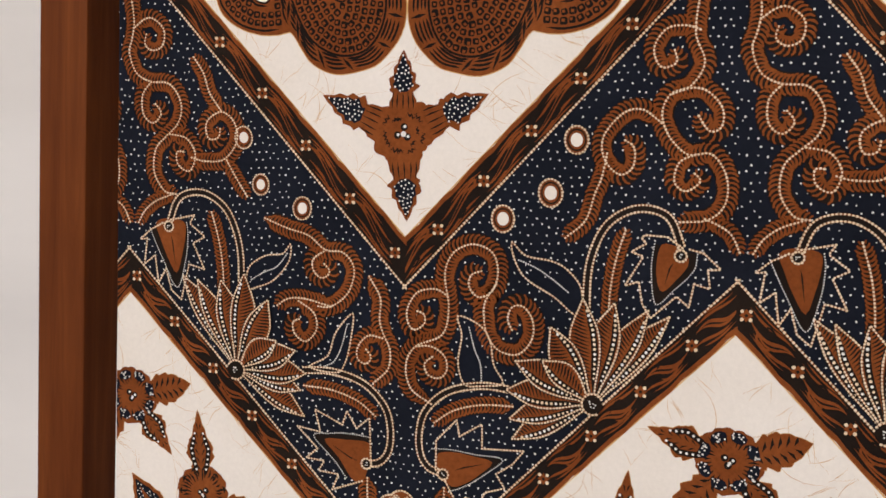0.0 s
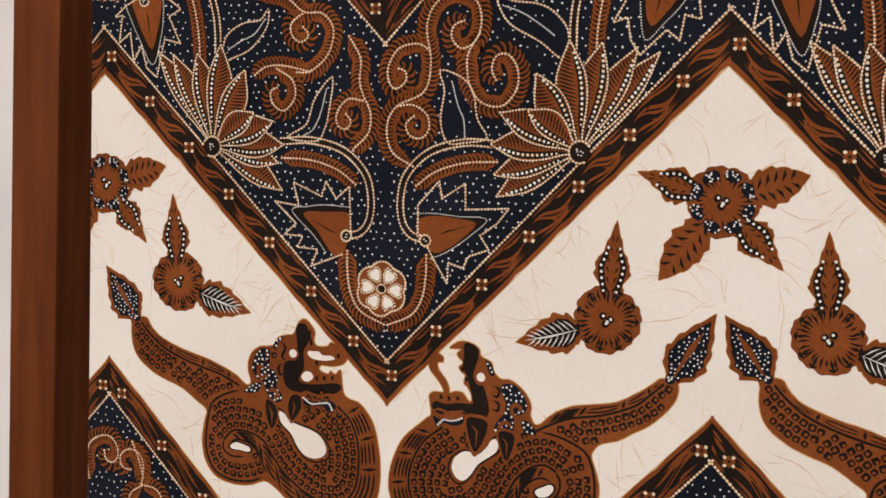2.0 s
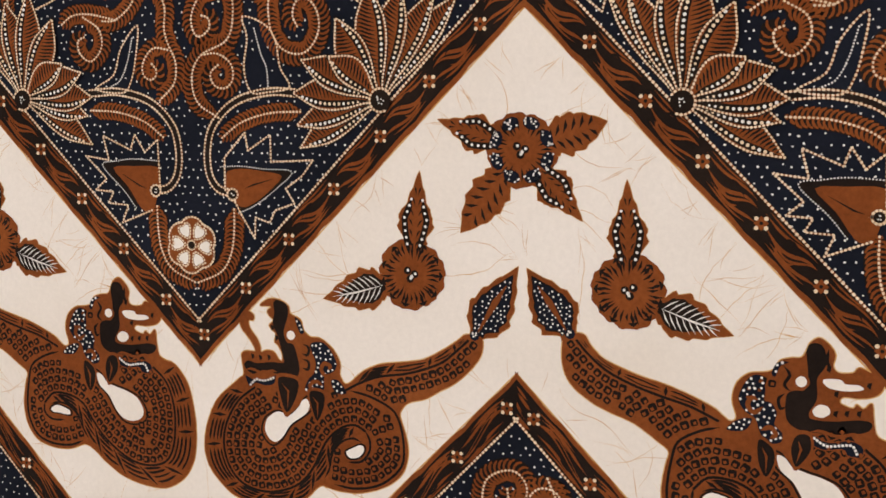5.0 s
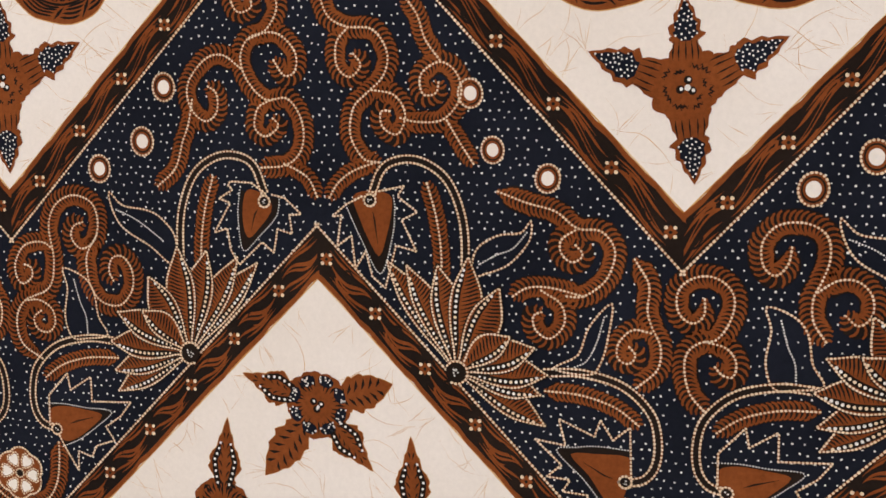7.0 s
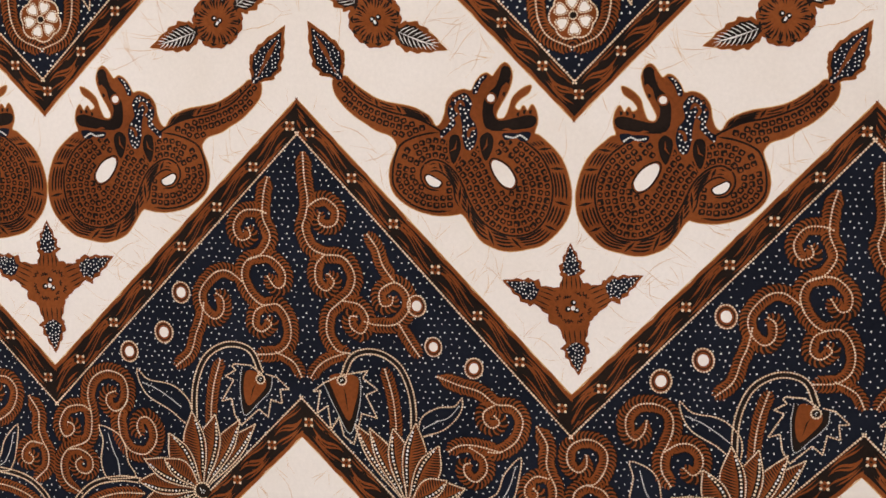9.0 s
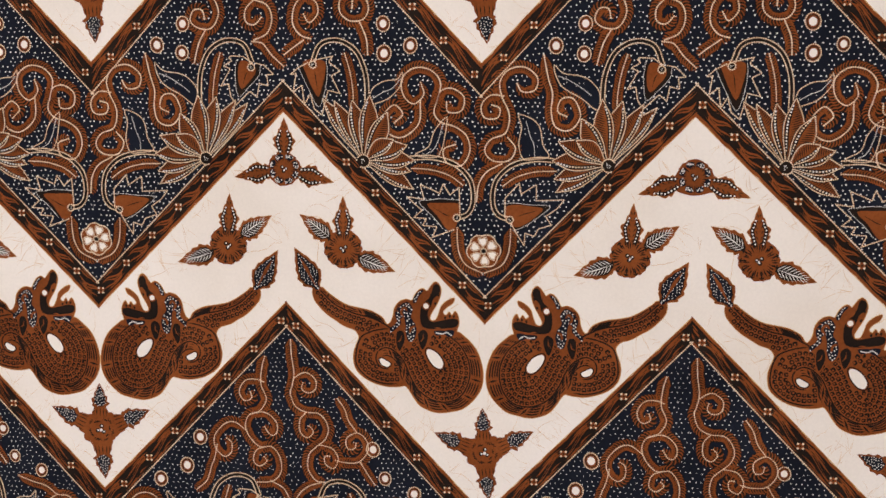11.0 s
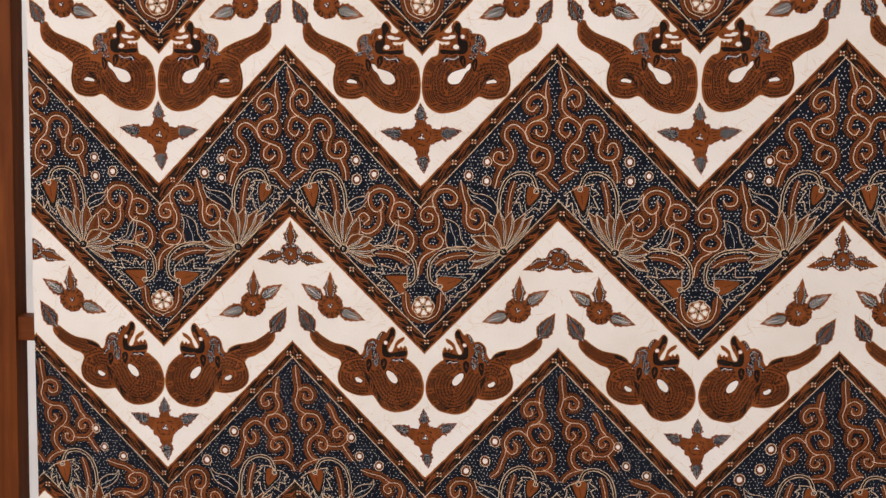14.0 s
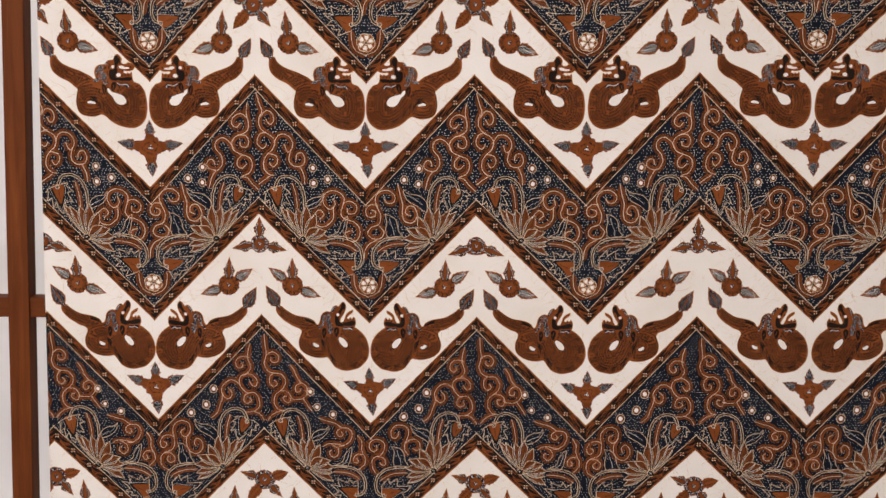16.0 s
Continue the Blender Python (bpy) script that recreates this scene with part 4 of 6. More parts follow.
SERPENT_L = {
    "head": [(43.4, -18.2), (46.7, -20.2), (48.0, -23.2), (49.8, -26.3), (53.5, -26.8), (57.8, -28.3), (60.0, -32.0), (63.7, -33.3), (69.0, -34.1), (73.7, -38.2), (75.4, -45.2), (73.6, -52.3), (76.5, -53.8)],
    "tail_top": [(81.8, -49.7), (89.7, -46.0), (99.3, -42.4), (112.4, -38.9), (125.5, -34.0), (132.2, -28.7), (136.1, -23.4)],
    "tail_foot": [(144.0, -25.5), (144.6, -36.4), (141.0, -44.8), (132.7, -51.4), (124.4, -55.2), (114.4, -58.8), (104.7, -65.2), (99.8, -69.0), (100.9, -74.7), (102.4, -84.7), (100.9, -94.5), (95.5, -102.4), (85.9, -105.7), (74.7, -105.5), (66.4, -102.4)],
    "coil": [(60.5, -104.6), (52.8, -110.8), (43.7, -115.9), (31.6, -118.9), (19.6, -119.0), (9.3, -113.0), (3.5, -103.0), (2.0, -89.6), (3.4, -76.5), (6.3, -66.2), (12.9, -58.0), (18.8, -56.0)],
    "jaw": [(21.7, -53.5), (22.8, -47.4), (23.7, -42.1), (26.5, -44.5), (29.0, -43.0), (30.5, -44.6), (35.0, -43.0), (34.0, -40.5), (28.1, -40.6), (22.0, -38.9), (19.6, -35.0), (21.0, -32.0), (25.0, -30.0), (28.8, -28.8), (31.0, -30.9), (36.0, -31.2), (38.1, -28.7), (37.5, -24.4), (39.8, -20.7)],
    "coil_on": [(64.0, -99.0), (67.0, -94.0), (70.0, -88.0), (75.0, -83.8), (81.0, -82.6), (86.0, -84.0)],
    "coil_in": [(25.3, -60.1), (17.9, -67.1), (14.2, -77.4), (13.6, -88.0), (15.1, -98.8), (19.6, -106.0), (28.5, -108.8), (37.5, -107.8), (46.6, -103.3), (55.8, -95.9), (61.9, -88.2), (66.5, -81.7), (74.3, -78.2), (83.8, -78.1), (89.7, -83.6)],
    "curl": [(89.7, -83.6), (89.6, -88.5), (85.0, -91.5), (78.0, -91.2)],
    "tail_in": [(80.3, -54.6), (91.4, -49.8), (102.7, -46.8), (114.1, -43.3), (125.6, -38.2), (133.9, -31.6), (138.9, -26.1)],
    "belly": [(80.0, -57.0), (88.0, -59.5), (96.0, -64.5), (98.6, -72.0), (100.2, -84.7), (98.8, -93.5), (94.2, -100.6), (85.6, -103.8), (75.0, -103.6), (67.0, -100.6)],
    "gape": [(57.6, -66.0), (54.5, -66.6), (51.5, -69.9), (45.7, -71.9), (40.3, -73.3), (34.9, -75.9), (31.3, -81.5), (32.5, -85.7), (37.4, -87.7), (42.8, -86.8), (47.0, -82.8), (50.9, -76.3), (56.1, -71.6)],
    "slit": [(85.6, -86.1), (82.3, -84.1), (77.6, -84.9), (74.4, -86.3), (75.1, -88.3), (80.8, -87.9), (84.6, -87.7)],
    "face": [(47.4, -22.4), (42.8, -21.6), (41.3, -28.3), (44.4, -33.9), (44.2, -42.0), (46.9, -47.6), (45.5, -50.7), (37.1, -51.0), (28.1, -49.6), (23.8, -50.2), (25.8, -53.0), (34.1, -54.6), (43.1, -54.8), (49.8, -54.2), (54.0, -50.7), (54.4, -42.5), (52.1, -40.2), (47.8, -39.4), (46.6, -32.6)],
    "whites": [[(41.5, -34.3), (35.5, -33.8), (33.4, -35.4), (28.6, -35.4), (26.9, -37.0), (32.5, -38.1), (39.4, -37.4)], [(45.0, -46.6), (42.5, -44.2), (39.4, -44.8), (38.6, -47.2), (41.0, -49.2), (44.0, -48.8)]],
    "eye": (49.6, -35.8),
    "beard": [(45.6, -56.2), (38.7, -58.9), (31.2, -57.5), (26.4, -59.3), (26.6, -63.2), (31.2, -63.2), (33.6, -60.9), (40.2, -61.8), (45.0, -59.8)],
    "beard_dots": [(44.0, -57.6), (39.5, -60.2), (34.5, -59.6), (30.0, -59.2), (28.2, -62.2)],
    "fins": ([(50.5, -57.2), (46.0, -56.8), (45.0, -62.0), (47.5, -67.0), (50.6, -69.5), (52.4, -63.0)], [(64.8, -60.5), (60.8, -61.8), (58.6, -65.0), (58.8, -70.0), (61.6, -75.0), (64.6, -69.0)]),
    "mane": [(69.0, -35.7), (64.3, -34.9), (62.9, -40.3), (63.2, -44.5), (60.8, -45.1), (58.3, -48.8), (59.0, -53.8), (56.0, -56.9), (56.6, -60.7), (61.6, -61.1), (64.6, -56.9), (66.4, -52.0), (70.8, -49.0), (73.0, -43.6)],
    "locks": ([(63.5, -47.0), (67.0, -49.6), (69.4, -46.8), (68.0, -43.8), (65.4, -44.6)], [(64.0, -56.5), (60.5, -55.0), (58.4, -57.6), (60.6, -59.4)]),
    "lips": ([(55.6, -41.0), (57.8, -43.4), (57.0, -47.0), (54.8, -46.2)], [(56.5, -30.0), (54.0, -33.5), (55.8, -37.5), (53.5, -40.0)], [(40.0, -22.4), (40.4, -27.0), (38.8, -30.6)]),
    "blob": [(71.6, -52.6), (67.6, -52.4), (70.4, -57.2), (77.2, -57.6), (75.0, -54.6)],
    "crest": [(58.6, -28.9), (54.4, -28.6), (57.6, -30.4), (59.4, -34.6), (60.8, -33.2)],
    "teeth": [(36.5, -47.2), (32.4, -46.8), (28.0, -46.4), (36.5, -39.5), (24.8, -35.2), (39.6, -30.0)],
    "leaf": ((141.6, -25.0), (160.5, 2.5), 20.5),
}


# the stamp of the upper rows has a plainer head with wider jaws
SERPENT_C = {
    **SERPENT_R,
    "head": [(42.4, -22.0), (45.1, -23.4), (48.0, -27.5), (49.7, -29.5), (52.8, -27.8), (56.3, -29.6), (59.2, -33.7), (61.3, -37.8), (65.5, -37.2), (70.8, -39.3), (74.7, -44.6), (75.9, -51.5), (78.1, -56.8), (80.9, -57.9)],
    "jaw": [(24.8, -59.9), (23.4, -54.1), (24.1, -48.3), (26.8, -44.2), (29.2, -47.7), (31.6, -45.0), (33.7, -47.7), (36.4, -45.7), (33.6, -41.6), (29.1, -38.1), (27.7, -34.0), (30.8, -34.7), (34.9, -37.5), (38.1, -41.3), (39.5, -46.5), (42.0, -52.0), (45.5, -52.7), (46.5, -50.0), (44.4, -45.1), (41.9, -40.7), (39.7, -35.5), (38.3, -29.4), (39.6, -24.7)],
    "face": [(43.8, -24.7), (40.3, -25.3), (40.4, -30.4), (44.6, -34.9), (46.4, -40.7), (48.9, -45.9), (48.3, -51.1), (44.8, -54.4), (36.1, -52.6), (29.2, -50.7), (24.8, -51.7), (26.2, -55.8), (34.4, -57.7), (44.8, -58.9), (51.1, -58.0), (53.5, -52.9), (53.4, -44.2), (50.9, -39.1), (47.4, -35.6), (45.2, -30.5)],
    "eye": (49.9, -41.5),
    "beard": [(26.8, -59.9), (31.0, -59.3), (36.2, -60.1), (42.7, -60.9), (40.7, -64.4), (35.1, -62.9), (31.7, -64.8), (28.2, -64.1)],
    "beard_dots": [(29.2, -63.4), (32.7, -61.4), (36.2, -62.9), (40.7, -62.3)],
    "fins": ([(51.1, -60.4), (47.6, -63.8), (48.3, -70.8), (51.4, -76.4), (54.2, -71.6), (55.3, -64.0)], [(67.5, -62.9), (65.8, -68.7), (67.2, -74.7), (70.0, -79.0), (72.5, -72.4), (72.1, -63.7)]),
    "mane": [(69.1, -41.0), (63.8, -39.9), (60.4, -44.3), (61.5, -51.3), (58.0, -56.4), (56.7, -62.6), (58.8, -69.6), (63.0, -70.4), (65.1, -64.2), (65.7, -57.3), (67.5, -51.4), (72.1, -54.9), (74.1, -48.0)],
    "blob": [(78.1, -61.0), (74.5, -58.5), (71.0, -53.2), (69.3, -56.6), (72.8, -60.9), (77.0, -64.5)],
    "crest": [(60.3, -39.2), (59.2, -34.1), (54.9, -29.6), (52.2, -29.5), (55.7, -34.0), (57.9, -39.2)],
    "locks": ([(66.8, -51.7), (69.5, -47.6), (67.0, -44.1), (64.2, -46.8)], [(57.7, -58.1), (61.2, -59.9), (61.9, -64.1)]),
    "lips": ([(47.3, -31.5), (44.6, -33.9), (42.5, -32.2)], [(52.4, -48.7), (51.1, -52.8), (52.5, -57.0)], [(42.4, -27.1), (40.4, -29.4), (41.8, -32.8)]),
    "teeth": [(30.9, -48.4), (34.4, -49.8), (27.5, -48.3), (42.6, -39.0), (40.4, -32.1)],
}


def draw_serpent(lines, round_hole=False, tail=1.0):
    """The coiled crowned serpent ornament, one flat shape with scales, ribs, mane and holes."""
    g = Drawing(41 + round_hole)
    if tail < 1:
        def draw_in(path):
            return [(x if x < 95 else 95 + (x - 95) * tail, z) for x, z in path]

        lines = {**lines, **{key: draw_in(lines[key]) for key in ("tail_top", "tail_foot", "tail_in")}}
        lines["leaf"] = (*draw_in(lines["leaf"][:2]), 17.0)
    if round_hole:
        # the other stamp has a deeper coil
        def deep(path):
            return [(x, z if z > -88 else -88 + (z + 88) * (1 + 0.18 * min(max((66 - x) / 16, 0), 1))) for x, z in path]

        lines = {**lines, "coil": deep(lines["coil"]), "coil_in": deep(lines["coil_in"])}
    ring = spline(lines["head"] + lines["tail_top"] + lines["tail_foot"] + lines["coil"] + lines["jaw"], 4, True)
    g.ribbon(np.vstack([ring, ring[:1]]), 1.0, 1.10, CK)
    g.poly(ring, 2, BR)
    # ribs: broken black lines along the back of the coil and along the tail, between their outer and inner lines
    outer = spline(lines["coil"][::-1] + lines["coil_on"], 8)
    inner = spline(lines["coil_in"], 8)
    tail_out, tail_in = spline(lines["tail_top"], 8), spline(lines["tail_in"], 8)
    for a, b, bars in ((outer, inner, 9), (tail_out, tail_in, 4)):
        n = int(np.hypot(*np.diff(b, axis=0).T).sum() / 2.0)
        s = np.linspace(0, 1, n)

        def along(path):
            at = np.r_[0, np.cumsum(np.hypot(*np.diff(path, axis=0).T))]
            return np.column_stack([np.interp(s * at[-1], at, path[:, k]) for k in (0, 1)])

        a, b = along(a), along(b)
        cut = sorted(int(n * (k + 0.5 + g.rng.uniform(-0.2, 0.2)) / bars) for k in range(bars))
        lo = 1
        for c in cut + [n - 1]:
            if c - lo > 2:
                room = np.hypot(*(b[lo:c] - a[lo:c]).T)
                if room.min() > 6.2:
                    rows, wide = (0.27, 0.47, 0.66, 0.83), min(1.1, 0.125 * room.mean())
                else:
                    rows, wide = (0.34, 0.66), 0.15 * room.min()
                for q in rows:
                    wig = np.array([[0.0, 0.22 * math.sin(k * 0.9 + q * 30)] for k in range(c - lo)])
                    g.ribbon((a + (b - a) * q)[lo:c] + wig, max(wide, 0.4) * g.rng.uniform(0.85, 1.15), 3, BK, 0.08)
            lo = c + 1
        for c in [k for k in cut if np.hypot(*(b[k] - a[k])) > 3.6]:
            g.ribbon([a[c] + (b[c] - a[c]) * f for f in (0.12, 0.5, 0.84)], 1.7, 3.6, BK, 0.35)
        g.ribbon(b, 1.15, 3.4, BK)
    g.ribbon(spline(lines["coil_on"], 8), 1.0, 3.3, BK, 0.1)
    g.ribbon(spline(lines["curl"], 8), 1.1, 3.4, BK, 0.1)
    belly = spline(lines["belly"], 8)
    g.ribbon(belly, 1.15, 3.4, BK, 0.05)
    gape = [(37.5, -81.0), (41.5, -77.5), (46.5, -75.8), (48.2, -78.5), (46.0, -84.0), (41.5, -89.2), (36.5, -90.6), (34.6, -86.5)] if round_hole else lines["gape"]
    holes = [spline(gape, 5, True), spline(lines["slit"], 5, True)]
    # scales: dark squarish rings in rows that follow the body
    pts, ways = [], []
    for path, side, offsets in ((inner, 1, np.arange(2.9, 46, 4.0)), (tail_in, -1, np.arange(3.0, 26, 3.9)), (belly, -1, np.arange(3.4, 28, 4.0))):
        for off in offsets:
            _, left = sides(path)
            row = even(path + left * side * off, 4.0)
            d, _ = sides(row)
            pts += [tuple(p) for p in row]
            ways += [math.atan2(v[1], v[0]) for v in d]
    pts = np.array(pts)
    shapes = [np.vstack([outer, inner[::-1]]), np.vstack([tail_out, tail_in[::-1]])]
    clear = inside(ring, pts) & (edge_distance(ring, pts) > 2.6)
    for shape in shapes:
        clear &= ~inside(shape, pts)
    for path in (inner, tail_in, belly, spline(lines["curl"], 8)):
        far = np.hypot(pts[:, None, 0] - path[None, :, 0], pts[:, None, 1] - path[None, :, 1]).min(1)
        clear &= far > 2.1
    for hole, room in zip(holes, (2.8, 3.6)):
        clear &= ~inside(hole, pts) & (edge_distance(hole, pts) > room)
    neck = [lines["beard"][0], lines["beard"][-1], (44, -66), (47, -75), (53, -67), (59, -68), (62, -77), (67, -70), (69, -64), (77, -63), (75, -50), (60, -38), (30, -20), (20, -45)]
    clear &= ~inside(neck, pts)
    kept = []
    for (x, z), way in zip(pts[clear], np.array(ways)[clear]):
        if kept and min((x - u) ** 2 + (z - v) ** 2 for u, v in kept) < 3.35**2:
            continue
        kept.append((x, z))
        way += g.rng.uniform(-0.3, 0.3)
        size = g.rng.uniform(0.88, 1.10)
        c, s = math.cos(way), math.sin(way)
        block = [(x + (u * c - v * s) * size, z + (u * s + v * c) * size) for u, v in ((-1.7, -1.0), (-1.1, -1.6), (1.1, -1.6), (1.65, -1.0), (1.65, 1.0), (1.1, 1.55), (-1.1, 1.55), (-1.7, 1.0))]
        g.poly(block, 3, BK)
        ox, oz = g.rng.uniform(-0.35, 0.5), g.rng.uniform(-0.75, 0.1)
        core = [(x + ((u + ox) * c - (v + oz) * s) * size, z + ((u + ox) * s + (v + oz) * c) * size) for u, v in ((-0.7, -0.62), (0.7, -0.68), (0.72, 0.62), (-0.64, 0.68))]
        g.poly(core, 3.8, BR)
    for hole in holes:
        mid = hole.mean(0)
        rim = (hole - mid) * 1.15 + mid
        g.ribbon(np.vstack([rim, rim[:1]]), 0.9, 3.5, BK)
        g.poly(hole, 5, CR)
    # head: dark jaws, eye, teeth, gill fins, beard, speckled mane and crest
    face = spline(lines["face"], 4, True)
    g.poly(face, 3, BK)
    g.ribbon(np.vstack([face, face[:1]]), 1.3, 2.95, BK)
    for white in lines["whites"]:
        g.poly(spline(white, 4, True), 5, CR)
    ex, ez = lines["eye"]
    g.dot(ex, ez, 3.2, 3.6, BR, 14)
    g.dot(ex, ez, 2.15, 5, CR, 12)
    for x, z in lines["teeth"]:
        g.poly([(x - 0.9, z + 1.2), (x + 0.7, z + 0.8), (x + 1.0, z - 0.6), (x - 0.4, z - 1.5)], 4.2, BK)
    lip_from, lip_to = lines["beard"][0][0], lines["beard"][3][0]
    g.ribbon(spline([(lip_from + (lip_to - lip_from) * f, max(lines["beard"][0][1], lines["beard"][3][1]) + 0.9 + 0.7 * math.sin(9 * f)) for f in np.linspace(0, 1, 8)], 4), 1.2, 4, BR, 0.15)
    for shape in (lines["mane"], lines["blob"], lines["crest"]):
        edge = spline(shape, 5, True)
        mid = edge.mean(0)
        g.poly(edge, 3.4, NV)
        low, high = edge.min(0), edge.max(0)
        tries = np.array([(g.rng.uniform(low[0], high[0]), g.rng.uniform(low[1], high[1])) for _ in range(420)])
        spots = []
        for p in tries[inside(edge, tries) & (edge_distance(edge, tries) > 0.5)]:
            if all((p[0] - q[0]) ** 2 + (p[1] - q[1]) ** 2 > 3.4 for q in spots):
                spots.append(p)
                g.dot(p[0], p[1], g.rng.uniform(0.46, 0.66), 4.4, WH, 6)
    for lock in lines["locks"]:
        g.ribbon(spline(lock, 6), 1.9, 4.6, BR, 0.15)
    for lip in lines["lips"]:
        g.ribbon(spline(lip, 6), 1.3, 4.7, BK, 0.25)
    edge = spline(lines["beard"], 5, True)
    g.poly(edge, 3.4, NV)
    g.ribbon(np.vstack([edge, edge[:1]]), 0.8, 3.2, BR)
    for x, z in even(spline(lines["beard_dots"], 6), 1.45):
        g.dot(x, z, 0.62, 4.4, WH, 6)
    for fin in lines["fins"]:
        leaf = spline(fin, 4, True)
        g.poly((leaf - leaf.mean(0)) * 1.24 + leaf.mean(0), 5.4, BR)
        g.poly(leaf, 5.8, BK)
        g.ribbon([leaf.mean(0) * 0.4 + np.array(fin[0]) * 0.6, leaf.mean(0), np.array(fin[4]) * 0.8 + leaf.mean(0) * 0.2], 1.0, 6.2, BR, 0.3)
    # leaf-shaped tail tip
    base, tip, wide = lines["leaf"]
    g.sprig_leaf(base, tip, wide, "speckled")
    g.dot(base[0], base[1] + 1.2, 2.3, 5.4, NV, 8)
    for k in range(5):
        g.dot(base[0] + g.rng.uniform(-1.2, 1.2), base[1] + 1.2 + g.rng.uniform(-1.2, 1.2), 0.5, 6, WH, 5)
    return g


def draw_spray(extra):
    """A round blossom with two or three serrated leaves."""
    g = Drawing(51 + extra)
    g.piece("leaf")
    g.sprig_leaf((0.3, 8), (1.8, 45.0 - 3.5 * extra), 17.0, "dots")
    g.piece("leaf")
    g.sprig_leaf((-10, -5), (-42.0, -15.0), 18.5 - 1.5 * extra, "veined")
    if extra:
        g.piece("leaf")
        g.sprig_leaf((9, 7), (36.0, 25.0), 16.5, "veined")
    g.piece()
    g.blossom(0, 0, 15.6)
    return g


def draw_top_flower(style):
    g = Drawing(61 + style)
    tips = (((-36.6, 13.6), "dots"), ((36.2, 10.8), "plain"), ((-27.8, -34.3), "plain"), ((25.2, -29.5), "dots"))
    if style == 1:
        tips = (((-1, 38), "dots"), ((-38, -8), "dots"), ((38, -8), "dots"))
    elif style == 2:
        tips = (((-39, -13), "dots"), ((39, -14), "dots"))
    for (x, z), look_ in tips:
        k = 9.0 / math.hypot(x, z)
        g.piece("leaf")
        g.sprig_leaf((x * k, z * k), (x, z), 17, look_)
    g.piece()
    if style == 2:
        g.poly(spline([(-15, -8), (-12, 4), (-4, 12), (4, 12), (12, 4), (15, -8), (0, -13)], 5, True), 3.2, BR)
    g.blossom(0, 0, 15.8 if style == 0 else 12.8, True, 9)
    return g


def draw_cross_flower(style=0):
    """The frilled four-armed flower that hangs below each pair of serpents."""
    g = Drawing(71 + style)
    side_z = (18.8, 16.0) if style == 0 else (8.0, 7.0)
    reach = 38.3 if style == 0 else 42.5
    spear = ((0, 0.50), (0.10, 0.72), (0.24, 1.0), (0.42, 0.80), (0.60, 0.60), (0.80, 0.32), (1, 0))
    taper = ((0, 1.15), (0.25, 1.0), (0.42, 0.84), (0.60, 0.66), (0.82, 0.34), (1, 0))
    for x, z, wide in ((-0.6, 36.5, 15.5), (reach, side_z[0], 17.5), (3.0, -37.0, 17.5), (-reach, side_z[1], 17.5)):
        k = 5.0 / math.hypot(x, z)
        base, tip = np.array((x * k, z * k)), np.array((x, z))
        length = math.hypot(x, z) - 5.0
        way = (tip - base) / length
        neck, *_ = g.toothed(base, base + way * length * 0.72, wide * 0.92, 4, 1.6, taper)
        g.poly(neck, 3, BR)
        barb, way_, side, _ = g.toothed(base + way * length * 0.36, tip, wide * 0.90, 4, 4.2, spear)
        g.poly(barb, 3.2, BR)
        heart, *_ = g.toothed(base + way * length * 0.43, tip - way * length * 0.06, wide * 0.62, 4, 2.8, spear)
        g.poly(heart, 4, NV)
        low, high = heart.min(0), heart.max(0)
        kept = []
        tries = np.array([(g.rng.uniform(low[0], high[0]), g.rng.uniform(low[1], high[1])) for _ in range(520)])
        for p in tries[inside(heart, tries) & (edge_distance(heart, tries) > 0.15)]:
            if all((p[0] - q[0]) ** 2 + (p[1] - q[1]) ** 2 > 2.3 for q in kept):
                kept.append(p)
                g.dot(p[0], p[1], 0.38 + 0.14 * g.rng.random(), 5, WH, 5)
        for h in (-0.34, -0.18, 0.0, 0.2, 0.36):
            p = base + way * length * 0.20 + side * h * wide * 0.9
            g.ribbon([p, p + way * 3, p + way * length * 0.24 - side * h * 2], 0.75, 4, BK, 0.4)
    ring = []
    for i in range(60):
        a = 2 * math.pi * i / 60
        k = 12.6 + 1.0 * math.sin(a * 9) + 1.6 * math.sin(2 * a + 0.5)
        ring.append((k * math.cos(a), 1.5 + k * 1.12 * math.sin(a)))
    g.poly(ring, 3.4, BR)
    for i in range(13):
        a = 2 * math.pi * i / 13 + g.rng.uniform(-0.2, 0.2)
        k = g.rng.uniform(6.0, 11)
        arc = [(k * math.cos(a + t) * (1 + 0.10 * math.sin(t * 30)), 1 + k * math.sin(a + t) * (1 + 0.10 * math.sin(t * 30))) for t in np.linspace(0, 0.55, 9)]
        g.ribbon(arc, 0.85, 4.2, BK, 0.3)
    for ex, ez in ((0.6, 3.6), (2.2, -0.6), (-2.4, 0.0)):
        g.dot(ex, ez, 1.7, 6, BK, 9)
        g.dot(ex + 0.4, ez + 0.2, 0.75, 7, WH, 6)
    g.dot(0.4, 0.6, 1.3, 6.5, WH, 7)
    return g


